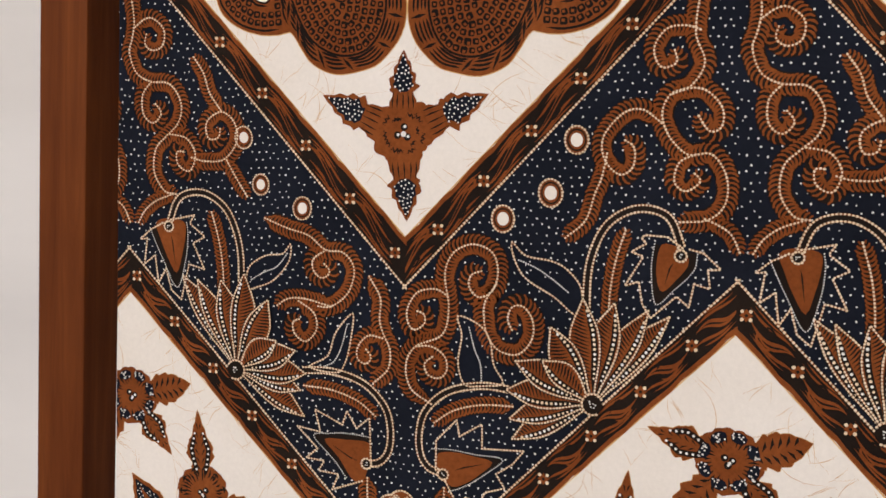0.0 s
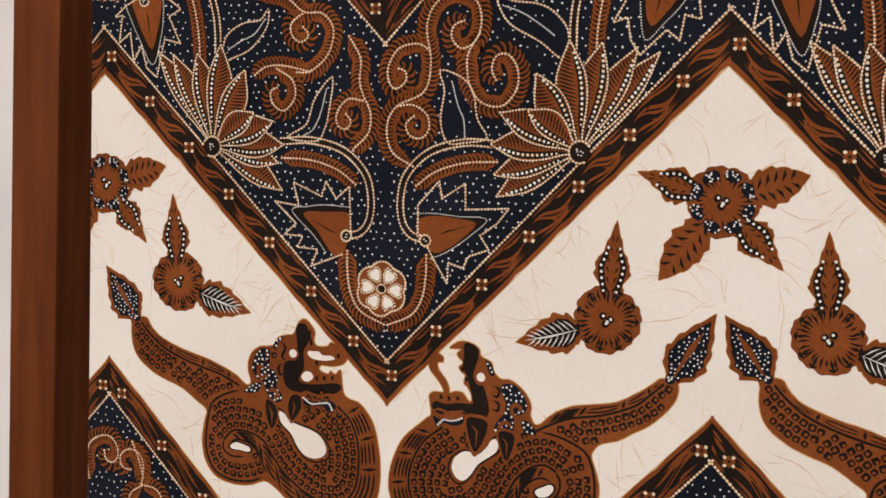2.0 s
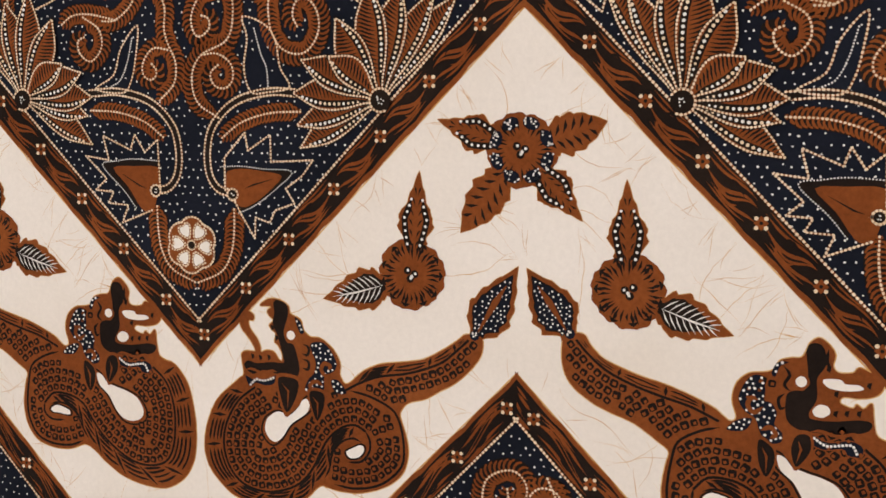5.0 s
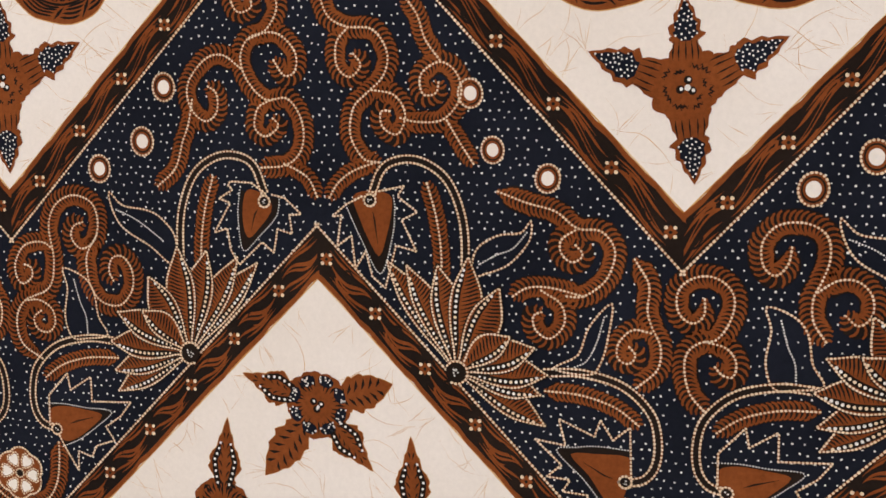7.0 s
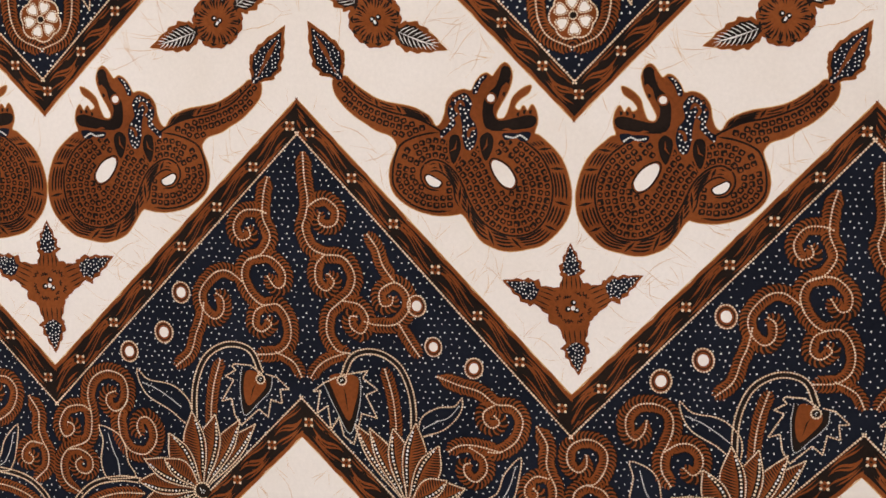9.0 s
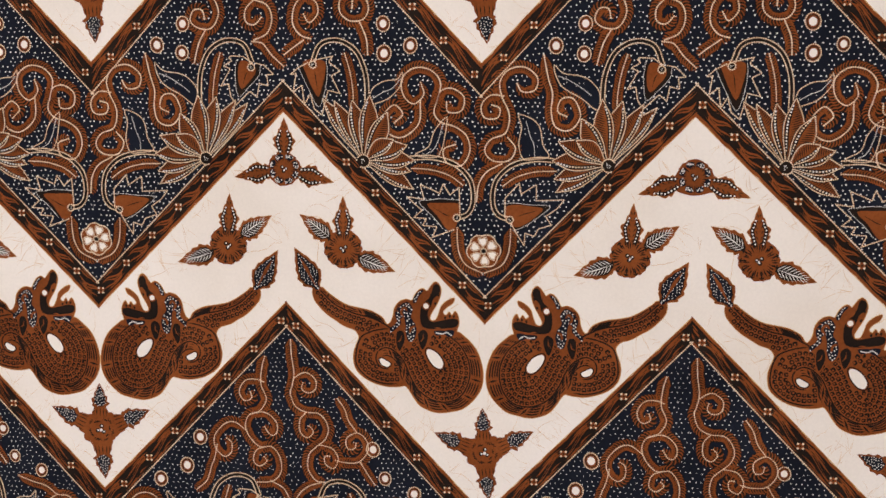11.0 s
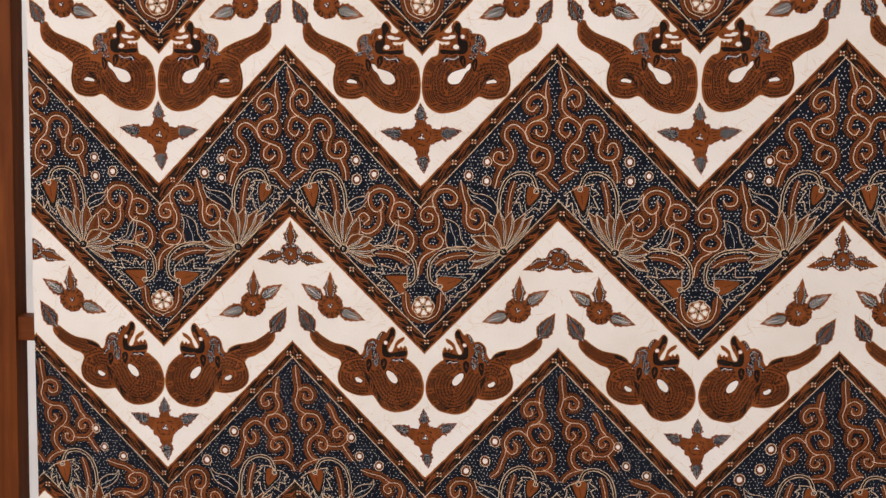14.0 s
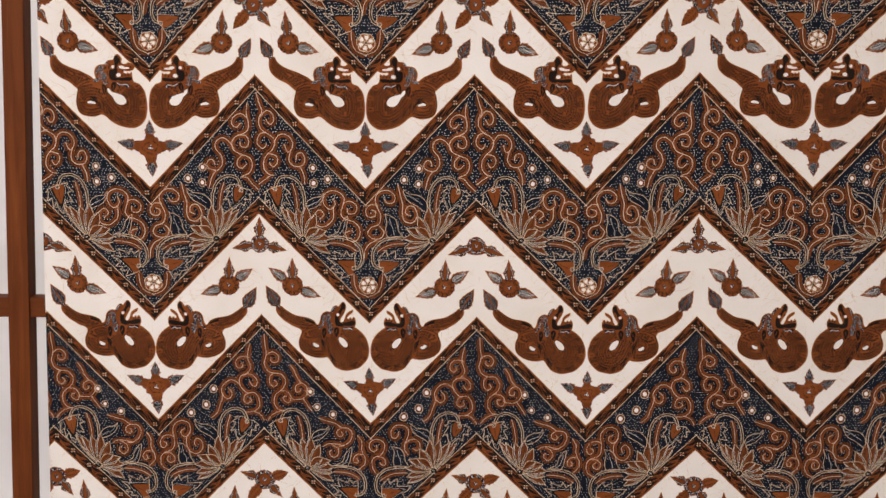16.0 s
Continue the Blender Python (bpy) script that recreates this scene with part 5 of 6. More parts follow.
def draw_crackle(seed):
    """Hairline stains where the wax has cracked, straying out from the edges of the dyed shapes."""
    g = Drawing(seed)
    starts = []
    for _ in range(32):
        x = g.rng.uniform(4, HALF - 4)
        starts.append((x, line_z(LOW_OUT, x), -1))
        starts.append((x, line_z(UP_OUT, x) - RISE, 1))
    for cx, cz in ((155, 3), (113, 40), (69, -23), (146, 21), (126, 58), (133, 14), (2, -126), (39, -148), (4, -204), (6, -88), (110, -80), (44, -22), (30, -121), (84, -58), (108, -95)):
        fan = g.rng.uniform(0, 2 * math.pi)
        for k in range(g.rng.randrange(2, 5)):
            starts.append((cx + g.rng.uniform(-2, 2), cz + g.rng.uniform(-2, 2), fan + 0.55 * k + g.rng.uniform(-0.2, 0.2) + 10))
    for x, z, side in starts:
        a = side - 10 if side > 5 else math.radians(-45 if side < 0 else 135) + g.rng.uniform(-0.9, 0.9)
        for branch in range(g.rng.choice((1, 1, 2))):
            px, pz, way = x, z, a + branch * g.rng.uniform(-0.5, 0.5)
            path = [(px, pz)]
            for _ in range(g.rng.choice((4, 4, 5, 5, 6, 7, 9, 14, 20))):
                way += g.rng.gauss(0, 0.15)
                px, pz = px + 2.2 * math.cos(way), pz + 2.2 * math.sin(way)
                path.append((px, pz))
            path = [p for p in path if 0 < p[0] < HALF and line_z(UP_OUT, p[0]) - RISE < p[1] < line_z(LOW_OUT, p[0])]
            if len(path) > 4:
                g.ribbon(path, g.rng.uniform(0.18, 0.46), 0.6, CK, 0.7)
    return g


DRAWN = {
    "field": draw_field(1, 1.0).mesh("indigo_field"),
    "field_b": draw_field(1, 0.8).mesh("indigo_field"),
    "dots": draw_dots(2).mesh("dot_field"),
    "dots_b": draw_dots(3).mesh("dot_field"),
    "dots_c": draw_dots(8, 1.28).mesh("dot_field"),
    "dots_d": draw_dots(9, 1.28).mesh("dot_field"),
    "low_strip": draw_strip(LOW_OUT, LOW_IN, 2.6, 22.7, 4).mesh("border_strip"),
    "low_strip_b": draw_strip(LOW_OUT, LOW_IN, 17.6, 22.7, 6, 0.15).mesh("border_strip"),
    "up_strip": draw_strip(UP_OUT, UP_IN, 17.0, 22.8, 5).mesh("border_strip"),
    "up_strip_b": draw_strip(UP_OUT, UP_IN, 29.4, 24.2, 7, 0.15).mesh("border_strip"),
    "scroll_low": draw_lower_scroll_a().mesh("scroll_motif"),
    "scroll_low_b": draw_lower_scroll_b().mesh("scroll_motif"),
    "scroll_up": draw_upper_scroll_a().mesh("scroll_motif"),
    "scroll_up_b": draw_upper_scroll_b().mesh("scroll_motif"),
    "scroll_low_c": draw_lower_scroll_c().mesh("scroll_motif"),
    "scroll_low_d": draw_lower_scroll_d().mesh("scroll_motif"),
    "scroll_low_e": draw_lower_scroll_e().mesh("scroll_motif"),
    "scroll_up_c": draw_upper_scroll_c().mesh("scroll_motif"),
    "scroll_up_e": draw_upper_scroll_e().mesh("scroll_motif"),
    "scroll_up_f": draw_upper_scroll_f().mesh("scroll_motif"),
    "scroll_up_d": draw_upper_scroll_d().mesh("scroll_motif"),
    "ring": draw_ring().mesh("ring_motif"),
    "rosette": draw_rosette().mesh("rosette_motif"),
    "wreath": draw_wreath().mesh("wreath_motif"),
    "serpent": draw_serpent(SERPENT_R).mesh("serpent_motif"),
    "serpent_b": draw_serpent(SERPENT_L).mesh("serpent_motif"),
    "serpent_d": draw_serpent(SERPENT_L, tail=0.84).mesh("serpent_motif"),
    "serpent_c": draw_serpent(SERPENT_C, True).mesh("serpent_motif"),
    "spray": draw_spray(0).mesh("flower_spray"),
    "spray_b": draw_spray(1).mesh("flower_spray"),
    "top": draw_top_flower(0).mesh("star_flower"),
    "top_b": draw_top_flower(1).mesh("star_flower"),
    "top_c": draw_top_flower(2).mesh("star_flower"),
    "cross": draw_cross_flower().mesh("cross_flower"),
    "cross_b": draw_cross_flower(1).mesh("cross_flower"),
    "crackle": draw_crackle(81).mesh("wax_crackle"),
    "crackle_b": draw_crackle(82).mesh("wax_crackle"),
    "lotus": draw_lotus(((129, 109.8), (119.4, 112.2), (103.9, 114.6), (89, 115.7), (73.8, 101.4), (70.1, 84.9), (57, 83.5), (52.5, 69.3), (54.2, 55.2), (55.8, 45.4)), (94.7, 66.4), 21).mesh("lotus_motif"),
    "lotus_b": draw_lotus(((126, 114), (116.9, 112.3), (102.7, 112.9), (88.8, 117.1), (75, 104.4), (69.9, 83.4), (59.5, 79.1), (53.8, 67.7), (56.8, 58.9), (54.7, 45.5)), (93.7, 66.5), 22).mesh("lotus_motif"),
    "stem_up": draw_stem([(90.6, 100), (90.6, 125.9), (94.1, 141.1), (100.3, 151.4), (110.4, 157.4), (120.5, 157.7), (128.1, 153.3), (133, 141.7)], 23).mesh("stem_motif"),
    "stem_low": draw_stem([(56, 69.5), (39.8, 70.2), (22.7, 65.8), (11.2, 55.5), (7.7, 44.3), (8.4, 33.3), (13, 26.6), (20.8, 24.4)], 26).mesh("stem_motif"),
    "bud_up": draw_bud([(124.3, 142.2), (130.6, 141.5), (135.5, 138.0), (136.0, 132.8), (130.8, 126.0), (125.2, 120.7), (122.5, 125.4), (122.1, 134.4)], [(120.9, 142.2), (119.8, 130.5), (122.2, 114.9), (130.2, 121.6), (138.7, 130.8), (140.2, 138.5)], [(133.4, 141.0), (126.6, 145.6), (116.3, 146.0), (115.1, 144.5), (117.3, 142.2), (110.5, 138.2), (116.0, 136.2), (108.0, 122.5), (114.3, 124.7), (116.0, 114.8), (120.1, 108.3), (131.5, 119.0), (137.2, 114.4), (139.1, 125.1), (146.2, 123.2), (145.0, 131.6), (150.7, 132.2), (142.9, 139.1), (136.7, 140.5)], (132.8, 137.4), 24).mesh("bud_motif"),
    "bud_up_b": draw_bud([(141.3, 140.9), (134.6, 143.7), (124.3, 142.3), (123.3, 135.6), (125.4, 125.4), (129.1, 115.1), (134.7, 123.6), (138.6, 132.7)], [(145.0, 138.1), (137.3, 122.1), (128.6, 107.5), (123.1, 123.1), (121.8, 135.7), (122.5, 141.9)], [(137.2, 141.1), (144.5, 137.4), (150.9, 132.0), (146.7, 132.5), (148.7, 118.9), (142.0, 123.9), (140.1, 109.2), (135.3, 117.2), (132.3, 106.0), (126.3, 101.2), (121.3, 120.2), (112.1, 118.0), (118.7, 131.4), (111.6, 135.0), (120.7, 141.7), (117.6, 146.1), (126.8, 144.1), (132.0, 143.1)], (133.3, 139.6), 27).mesh("bud_motif"),
    "bud_low": draw_bud([(16.6, 33.2), (24.8, 35.8), (36.5, 34.8), (45.7, 32.9), (39.5, 26.3), (32.3, 20.9), (25.0, 18.4), (17.5, 23.5)], [(14.5, 36.4), (24.8, 36.9), (36.5, 35.9), (50.8, 35.0), (42.9, 27.2), (32.3, 19.6), (23.5, 15.6)], [(16.6, 26), (16.6, 40.6), (27.2, 52.1), (28.8, 44), (40.2, 51.3), (40.4, 39.2), (61.4, 40.3), (56, 33.3), (47.7, 27.4), (52, 20.9), (42.1, 17.5), (39.4, 11.8), (32.1, 14), (31.7, 4.4), (24.9, 14.9), (21, 22)], (20.4, 24.0), 25).mesh("bud_motif"),
    "bud_low_b": draw_bud([(44.0, 34.6), (32.2, 35.6), (19.4, 35.4), (18.5, 28.4), (21.6, 16.7), (24.6, 14.2), (29.2, 16.2), (36.0, 25.9)], [(18.5, 38.3), (32.2, 39.0), (41.5, 37.9), (50.0, 35.7), (38.5, 24.3), (31.7, 16.1)], [(18.2, 27.0), (19.0, 48.2), (26.1, 42.2), (31.5, 50.4), (34.0, 43.2), (49.3, 49.6), (46.2, 38.2), (59.4, 39.9), (47.8, 29.5), (54.2, 23.9), (44.1, 23.3), (47.2, 17.9), (36.0, 17.2), (39.5, 8.9), (23.1, 15.2)], (20.6, 24.5), 28).mesh("bud_motif"),
}


def draw_one(build):
    g = Drawing(91)
    build(g)
    return g


DRAWN["feather_up"] = draw_one(lambda g: g.feather([(101.1, 104.4), (101.2, 118.4), (103.4, 133.5), (107.6, 148)], 3.4)).mesh("feather_motif")
DRAWN["feather_low"] = draw_one(lambda g: g.feather([(55.5, 61.6), (40, 60.8), (25.7, 56.6), (15.6, 49.6)], 3.6)).mesh("feather_motif")
DRAWN["leaf_up"] = draw_one(lambda g: g.outlined_leaf([(54, 140.2), (60.9, 134.2), (73.2, 132.4), (81.3, 128.5), (88.1, 119.6), (86.5, 107.5), (74.9, 115.6), (61.2, 123.4), (55.5, 132)], [(57.5, 132), (66.5, 128.5), (74.7, 123.4), (81.5, 118.3)])).mesh("leaf_motif")
DRAWN["leaf_low"] = draw_one(lambda g: g.outlined_leaf([(27.4, 103.3), (38, 100), (43.7, 93), (45.9, 81), (50.5, 72.5), (40, 70.2), (31.3, 70.2), (27.7, 80.5), (29.5, 94)], [(33.2, 98.1), (36.2, 87.5), (39.1, 80.9), (39.8, 72.8)])).mesh("leaf_motif")
DRAWN["leaf_up_b"] = draw_one(lambda g: g.outlined_leaf([(62.3, 133.8), (66.7, 128.8), (76.5, 127.3), (86, 120.9), (87.5, 110), (81.3, 110.9), (71.4, 115.4), (63, 125.4)], [(64, 129), (70, 122), (77, 119), (84, 115)])).mesh("leaf_motif")
DRAWN["leaf_low_b"] = draw_one(lambda g: g.outlined_leaf([(27.9, 100.7), (37.2, 90.6), (41.8, 78.3), (52, 71.8), (36.9, 70.1), (32.2, 75.3), (29.5, 85.1)], [(31, 95), (34, 84), (38, 76), (43, 73)])).mesh("leaf_motif")

# ---- the cloth ----
CLOTH_TOP, CLOTH_FOOT, CLOTH_RIGHT = 1.815, 0.700, 1.180
cloth = tagged(new("batik_cloth"), "hanging cream cotton batik cloth with brown and indigo zigzag waves", "cloth")
cloth.matrix_world = LEVEL


def cloth_left(z):
    return -0.4855 + 0.030 * (z - 1.0)


def build_cloth():
    bm = bmesh.new()
    rows = []
    for z in np.linspace(CLOTH_FOOT, CLOTH_TOP, 24):
        left = cloth_left(z)
        rows.append([bm.verts.new((left + (CLOTH_RIGHT - left) * s, 0, z)) for s in np.linspace(0, 1, 12)])
    for a, b in zip(rows, rows[1:]):
        for i in range(11):
            bm.faces.new((a[i], a[i + 1], b[i + 1], b[i]))
    top = bmesh.ops.extrude_face_region(bm, geom=list(bm.faces))
    bmesh.ops.translate(bm, verts=[v for v in top["geom"] if isinstance(v, bmesh.types.BMVert)], vec=(0, 0.0009, 0))
    bmesh.ops.recalc_face_normals(bm, faces=list(bm.faces))
    me = bpy.data.meshes.new("ground_cloth")
    bm.to_mesh(me)
    bm.free()
    me.materials.append(CREAM)
    ob = new("ground_cloth", me)
    ob.parent = cloth


build_cloth()

# the stamps do not meet quite evenly: by column (in waves), rows of height (in waves) and shifts in millimetres
DRIFT = (
    (-2.0, ((-0.16, 0.0, 1.0), (0.84, -1.5, -0.5), (1.84, 5.0, -2.5))),
    (-1.5, ((-0.13, -2.0, 0.5), (0.87, -2.0, -0.5), (1.40, -1.5, -0.8), (1.87, -1.0, -2.5))),
    (-1.0, ((-0.16, 0.6, 1.1), (0.40, -1.4, -0.8), (0.84, -1.1, -0.5), (1.40, 0.3, -0.8), (1.84, 5.5, -2.5))),
    (-0.5, ((-0.13, -2.7, -1.3), (0.30, -0.8, 1.4), (0.87, -1.2, -1.1), (1.30, -1.5, 0.2), (1.87, -3.5, -3.0))),
    (0.0, ((-0.16, 0.6, 1.0), (0.40, 1.0, -2.6), (0.84, -0.4, -1.0), (1.40, -5.3, 0.4), (1.84, -3.8, -2.5))),
    (0.5, ((-0.13, 0.0, 0.0), (0.30, 1.6, -2.0), (0.87, -0.8, -1.0), (1.30, -4.0, 0.6), (1.87, -9.0, 0.0))),
    (1.0, ((-0.16, 8.0, -1.0), (0.40, 6.5, -1.8), (0.84, 3.8, 1.0), (1.40, -4.3, 4.0), (1.84, -9.0, 1.5))),
    (1.5, ((-0.13, 14.0, -1.0), (0.30, 13.0, 0.0), (0.87, 4.8, 4.2), (1.30, 0.5, 7.5), (1.87, -8.7, 6.2))),
    (2.0, ((-0.16, 20.0, 3.0), (0.40, 18.0, 3.5), (0.84, 16.5, 9.0), (1.40, 2.5, 9.6), (1.84, -6.0, 8.0))),
    (2.5, ((-0.13, 20.0, 3.5), (0.30, 19.0, 4.0), (0.87, 16.5, 9.0), (1.30, 3.0, 10.0), (1.87, -6.0, 9.0))),
)


def shift(col, row):
    at = [c for c, _ in DRIFT]
    by_col = [[np.interp(row, [r[0] for r in rows], [r[k] for r in rows]) for k in (1, 2)] for _, rows in DRIFT]
    return tuple(float(np.interp(col, at, [v[k] for v in by_col])) for k in (0, 1))


def place_mm(col, row, hand, x, z):
    """A point of a half wave in millimetres on the cloth, its stamping shift included."""
    cc, rr = col + hand * x / (2 * HALF), row + z / RISE
    dx, dz = shift(cc, rr)
    return col * 2 * HALF + hand * x + dx, 936.5 + row * RISE + z + dz


def reach(me, m):
    """The low and the high corner of a mesh laid by m."""
    co = np.empty(len(me.vertices) * 3)
    me.vertices.foreach_get("co", co)
    t = np.array(m)
    w = co.reshape(-1, 3) @ t[:3, :3].T + t[:3, 3]
    return w.min(0), w.max(0)


def lay(name, me, m, parent, parent_m):
    """One mesh on the cloth, cut off at the cloth's edges. Returns the object and the matrix its vertices are laid by."""
    low, high = reach(me, m)
    edge = cloth_left((low[2] + high[2]) / 2)
    if high[0] < edge + 0.0005 or low[0] > CLOTH_RIGHT or high[2] < CLOTH_FOOT or low[2] > CLOTH_TOP:
        return None, None
    local = m
    if low[0] < edge or high[0] > CLOTH_RIGHT or low[2] < CLOTH_FOOT or high[2] > CLOTH_TOP:
        bm = bmesh.new()
        bm.from_mesh(me)
        bmesh.ops.transform(bm, matrix=m, verts=list(bm.verts))
        for point, normal in (((cloth_left(1.0), 0, 1.0), (-1, 0, 0.030)), ((CLOTH_RIGHT, 0, 0), (1, 0, 0)), ((0, 0, CLOTH_FOOT), (0, 0, -1)), ((0, 0, CLOTH_TOP), (0, 0, 1))):
            bmesh.ops.bisect_plane(bm, geom=list(bm.verts) + list(bm.edges) + list(bm.faces), plane_co=point, plane_no=normal, clear_outer=True)
        me = bpy.data.meshes.new(name)
        bm.to_mesh(me)
        bm.free()
        if not me.polygons:
            return None, None
        for ink in INKS:
            me.materials.append(ink)
        local = Matrix.Identity(4)
    elif abs(m[2][0]) > 1e-6 and abs(m[0][2]) < 1e-9:
        # a slanting run is a shear, which only the vertices can hold
        me = me.copy()
        me.transform(m)
        local = Matrix.Identity(4)
    ob = new(name, me)
    ob.parent = parent
    ob.matrix_basis = parent_m.inverted() @ local
    return ob, local


def stamp(key, name, col, row, hand, anchor=(0, 0), run=None, turn=0.0, grow=1.0, slip=(0, 0), kind=""):
    """Lay a motif on the cloth. anchor: the point of the half wave that is kept true (for motifs drawn round their own middle, their place)."""
    if run is None:
        ax, az = anchor
        px, pz = place_mm(col, row, hand, ax + slip[0], az + slip[1])
        lin = Matrix.Rotation(turn, 4, "Y") @ Matrix.Diagonal((hand * grow, 1, grow, 1))
        back = Matrix.Translation((-ax * MM, 0, -az * MM)) if key in CELL else Matrix.Identity(4)
        m = Matrix.Translation((px * MM, 0, pz * MM)) @ lin @ back
    else:
        (x0, z0), (x1, z1) = run
        p0, p1 = place_mm(col, row, hand, x0, z0), place_mm(col, row, hand, x1, z1)
        a = (p1[0] - p0[0]) / (x1 - x0)
        b = (p1[1] - p0[1] - (z1 - z0)) / (x1 - x0)
        m = Matrix(((a, 0, 0, (p0[0] - a * x0) * MM), (0, 1, 0, 0), (b, 0, 1, (p0[1] - z0 - b * x0) * MM), (0, 0, 0, 1)))
    body, body_m = None, Matrix.Identity(4)
    for piece_name, me in DRAWN[key]:
        if body is None:
            body, got = lay(name, me, m, cloth, Matrix.Identity(4))
            if body:
                body_m = got
                tagged(body, MOTIF_LABELS.get(name, ""), "", "", kind)
        else:
            lay(piece_name, me, m, body, body_m)


MOTIF_LABELS = {
    "serpent_motif": "coiled brown serpent with black scales and speckled mane",
    "flower_spray": "round brown blossom with two or three serrated leaves",
    "star_flower": "brown star-shaped flower with a blue speckled ring",
    "cross_flower": "frilled brown four-armed flower with speckled blue tips",
    "lotus_motif": "half lotus of hatched brown petals with beaded edges",
    "scroll_motif": "curling brown feathered scroll with a cream beaded spine",
    "border_strip": "black and brown wavy border with four-dot stars",
    "rosette_motif": "six-petalled cream rosette ringed with beads",
    "ring_motif": "cream disc in a brown beaded ring",
    "bud_motif": "brown heart-shaped bud in a toothed beaded calyx",
    "indigo_field": "dark indigo dyed ground of the wave",
}
# motifs drawn in the half wave's own scale (the others are drawn round their own middle)
CELL = {"dots", "dots_b", "scroll_low", "scroll_low_b", "scroll_up", "scroll_up_b", "scroll_low_c", "scroll_low_d", "scroll_low_e", "scroll_up_c", "scroll_up_d", "scroll_up_e", "scroll_up_f", "serpent", "serpent_b", "serpent_c", "serpent_d", "crackle", "crackle_b", "lotus", "lotus_b", "stem_up", "stem_low", "bud_up", "bud_up_b", "bud_low", "bud_low_b", "feather_up", "feather_low", "leaf_up", "leaf_low", "leaf_up_b", "leaf_low_b", "wreath"}
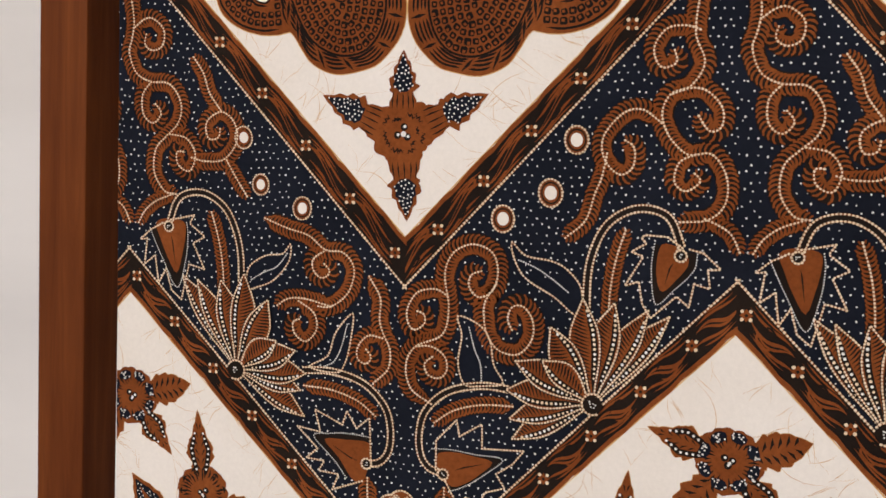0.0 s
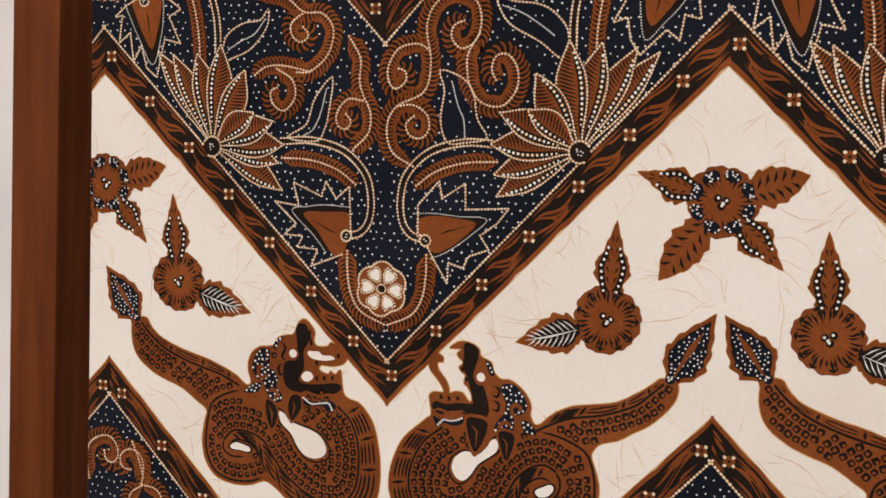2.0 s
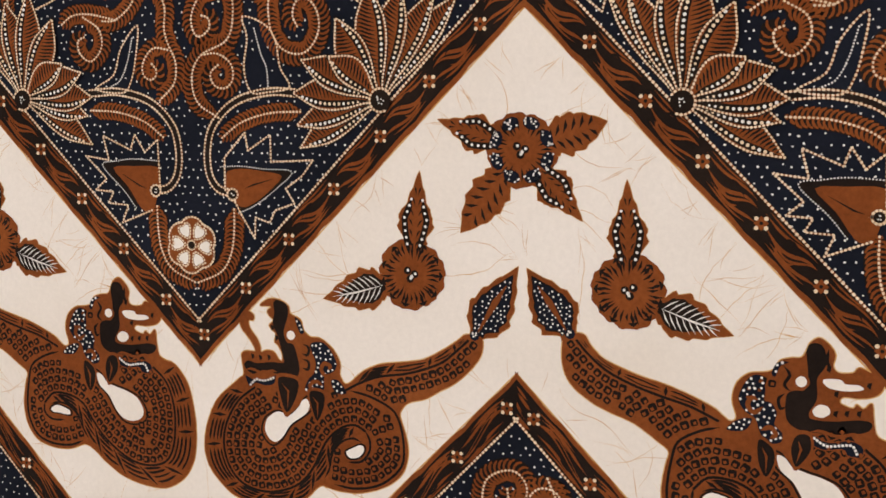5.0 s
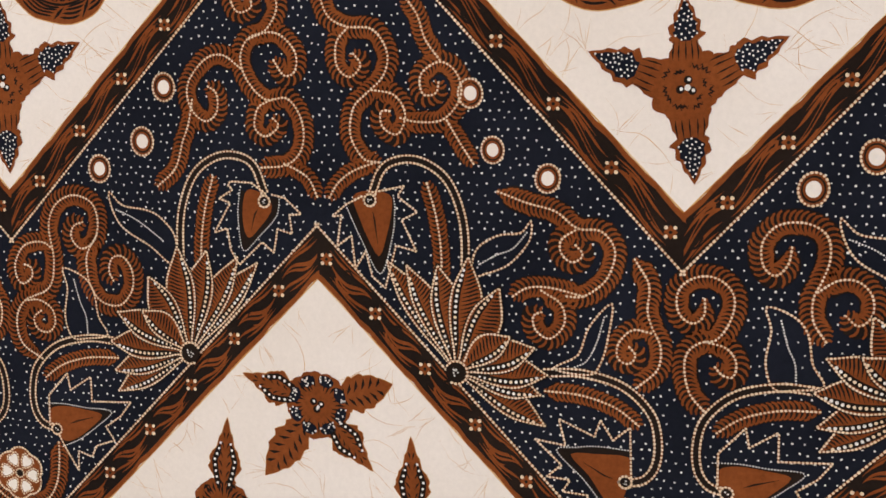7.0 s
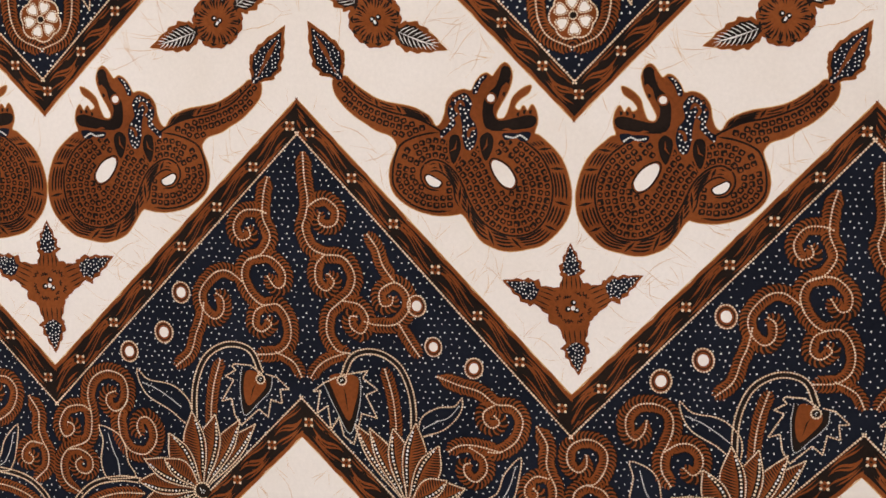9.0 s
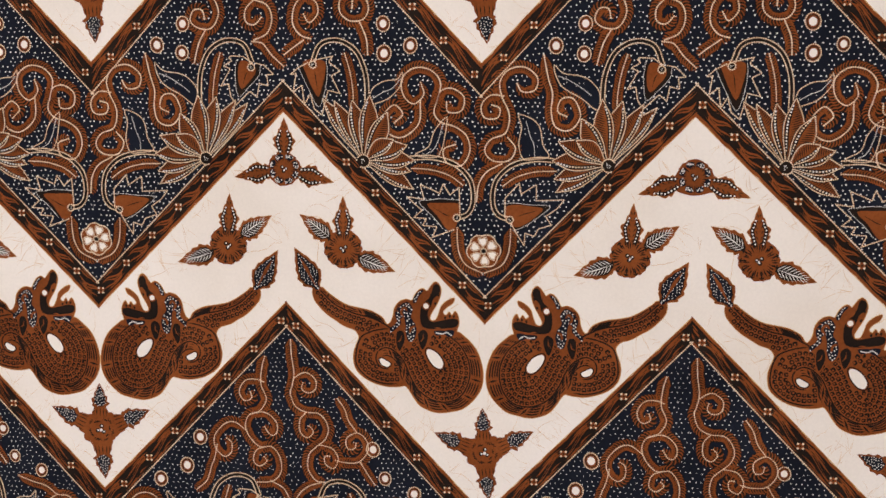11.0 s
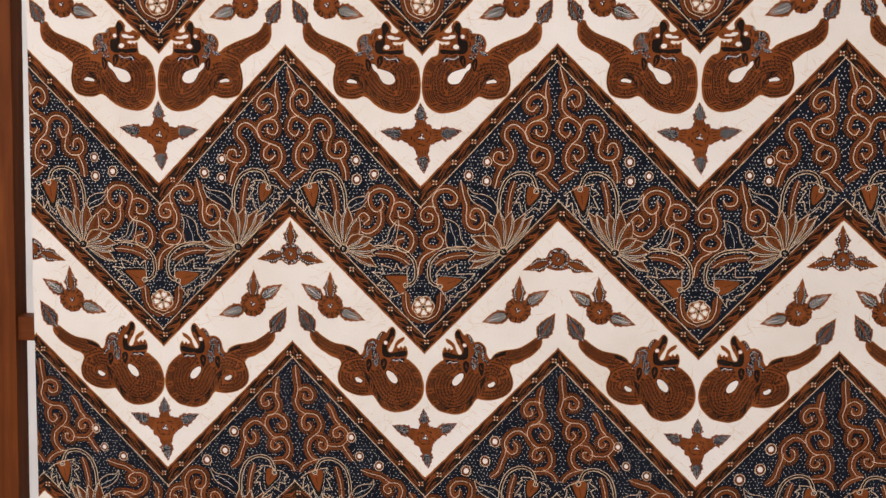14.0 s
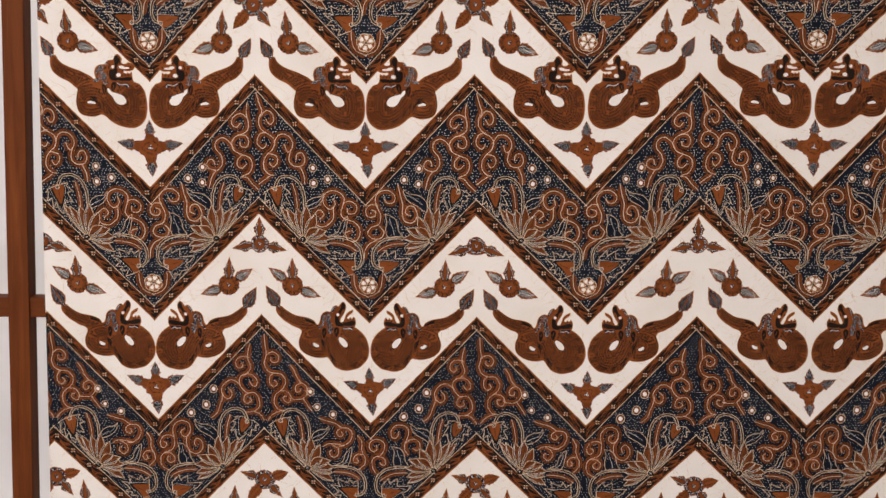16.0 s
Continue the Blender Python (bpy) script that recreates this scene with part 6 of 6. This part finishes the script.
# how far the serpents were stamped off their mean place, by side and row
SERPENT_SLIP = {(1, 0): (0, 0), (-1, 0): (0, 0), (1, 1): (-1.6, -3.4), (-1, 1): (-3.0, -2.8), (1, 2): (0.6, -1.8), (-1, 2): (0.6, -1.6)}
SPRAY_AT = {(-1, 1): (109.0, -7.4), (0, -1): (112.4, -8.9), (-1, -1): (115.0, -3.0)}
jit = random.Random(7)
for row in range(-1, 4):
    for col in range(-2, 5):
        for hand in (1, -1):
            b = "_b" if hand < 0 else ""
            low_run = ((0, LOW_OUT[0]), (HALF, LOW_OUT[1]))
            up_run = ((0, UP_OUT[0]), (HALF, UP_OUT[1]))
            stamp("field" + b, "indigo_field", col, row, hand, run=((0, 40), (HALF, 205)))
            stamp("dots" + (b if row < 1 else ("_c" if hand > 0 else "_d")), "dot_field", col, row, hand, run=((0, 40), (HALF, 205)), kind="stuff")
            stamp("low_strip" + b, "border_strip", col, row, hand, run=low_run)
            stamp("up_strip" + b, "border_strip", col, row, hand, run=up_run)
            upper = ("_c" if hand > 0 else "_d") if row else b
            lower = "_e" if (col, row, hand) == (0, 0, 1) else upper
            stamp("scroll_low" + lower, "scroll_motif", col, row, hand, (30, 100))
            stamp("scroll_up" + (upper if row >= 0 else ("_e" if hand > 0 else "_f")), "scroll_motif", col, row, hand, (125, 200))
            stamp("lotus" + b, "lotus_motif", col, row, hand, (94, 66))
            stamp("stem_up", "stem_motif", col, row, hand, (110, 130))
            stamp("stem_low", "stem_motif", col, row, hand, (22, 50))
            stamp("feather_up", "feather_motif", col, row, hand, (101, 125))
            stamp("feather_low", "feather_motif", col, row, hand, (36, 58))
            leaf_slip = (6.0, 0.0) if lower == "_e" else (0.0, 0.0)
            stamp("leaf_up" + b, "leaf_motif", col, row, hand, (70, 122), slip=leaf_slip)
            stamp("leaf_low" + b, "leaf_motif", col, row, hand, (37, 86), slip=leaf_slip)
            stamp("bud_up" + b, "bud_motif", col, row, hand, (130, 130))
            stamp("bud_low" + b, "bud_motif", col, row, hand, (35, 28))
            stamp("wreath", "wreath_motif", col, row, hand, (10, 5))
            rings = ((49.5, 151.5), (72.3, 164.3), (84.0, 189.0)) if hand > 0 else ((55.5, 152.5), (78.9, 163.5), (88.5, 187.0))
            if row > 0:
                rings = ((55.5, 154.5), (76.3, 148.5), (77.0, 171.0))
            for x, z in rings:
                stamp("ring", "ring_motif", col, row, hand, (x, z), turn=jit.uniform(-0.2, 0.2), grow=jit.uniform(0.96, 1.08) if hand > 0 and row == 0 else jit.uniform(0.80, 0.98))
            sx, sz = SERPENT_SLIP[(hand, min(max(row, 0), 2))]
            if row == 0 and hand < 0 and col >= 0:
                sx, sz = -4.5, -4.6
            if row == 1 and col != 0:
                sx, sz = sx - 1.4 * (hand > 0), sz - 1.8
            if (col, hand) != (-2, 1):
                stamp(("serpent" + b, "serpent_c", "serpent_d")[min(max(row, 0), 2)], "serpent_motif", col, row, hand, (70, -75), slip=(sx, sz), grow=(1.0, 1.0, 1.02)[min(max(row, 0), 2)], turn=(jit.uniform(-0.01, 0.01) - (0.02 if row == 1 else 0.04) * hand) if row > 0 else 0.0)
            spray_at = SPRAY_AT.get((col, hand), (110.7, -8.0)) if row == 0 else ((111.0, -2.2) if row == 1 else (109.3, -1.5))
            stamp("spray_b" if row == 1 else "spray", "flower_spray", col, row, hand, spray_at, turn=jit.uniform(-0.06, 0.06))
            stamp("crackle" + b, "wax_crackle", col, row, hand, (80, -40), kind="stuff")
        stamp("rosette", "rosette_motif", col, row, 1, (-2.5 if row == 0 else 0, -0.5), turn=jit.uniform(-0.5, 0.5))
        big = row == 1 and col == -1
        drop_ = -153.3 if row > 1 else (-163.4 if col == 1 else -161.0)
        stamp("cross" if row < 2 else "cross_b", "cross_flower", col, row, 1, (-1.8 if big else 0, drop_), turn=jit.uniform(-0.04, 0.04), grow=1.12 if row > 1 or big else 1.03)
        top_key = "top" if row != 1 else ("top_b" if col % 2 else "top_c")
        stamp(top_key, "star_flower", col, row, 1, (HALF, (46.3, 59.0, 51.0)[min(max(row, 0), 2)]), turn=jit.uniform(-0.04, 0.04), grow=1.05 if row == 1 else 1.0)
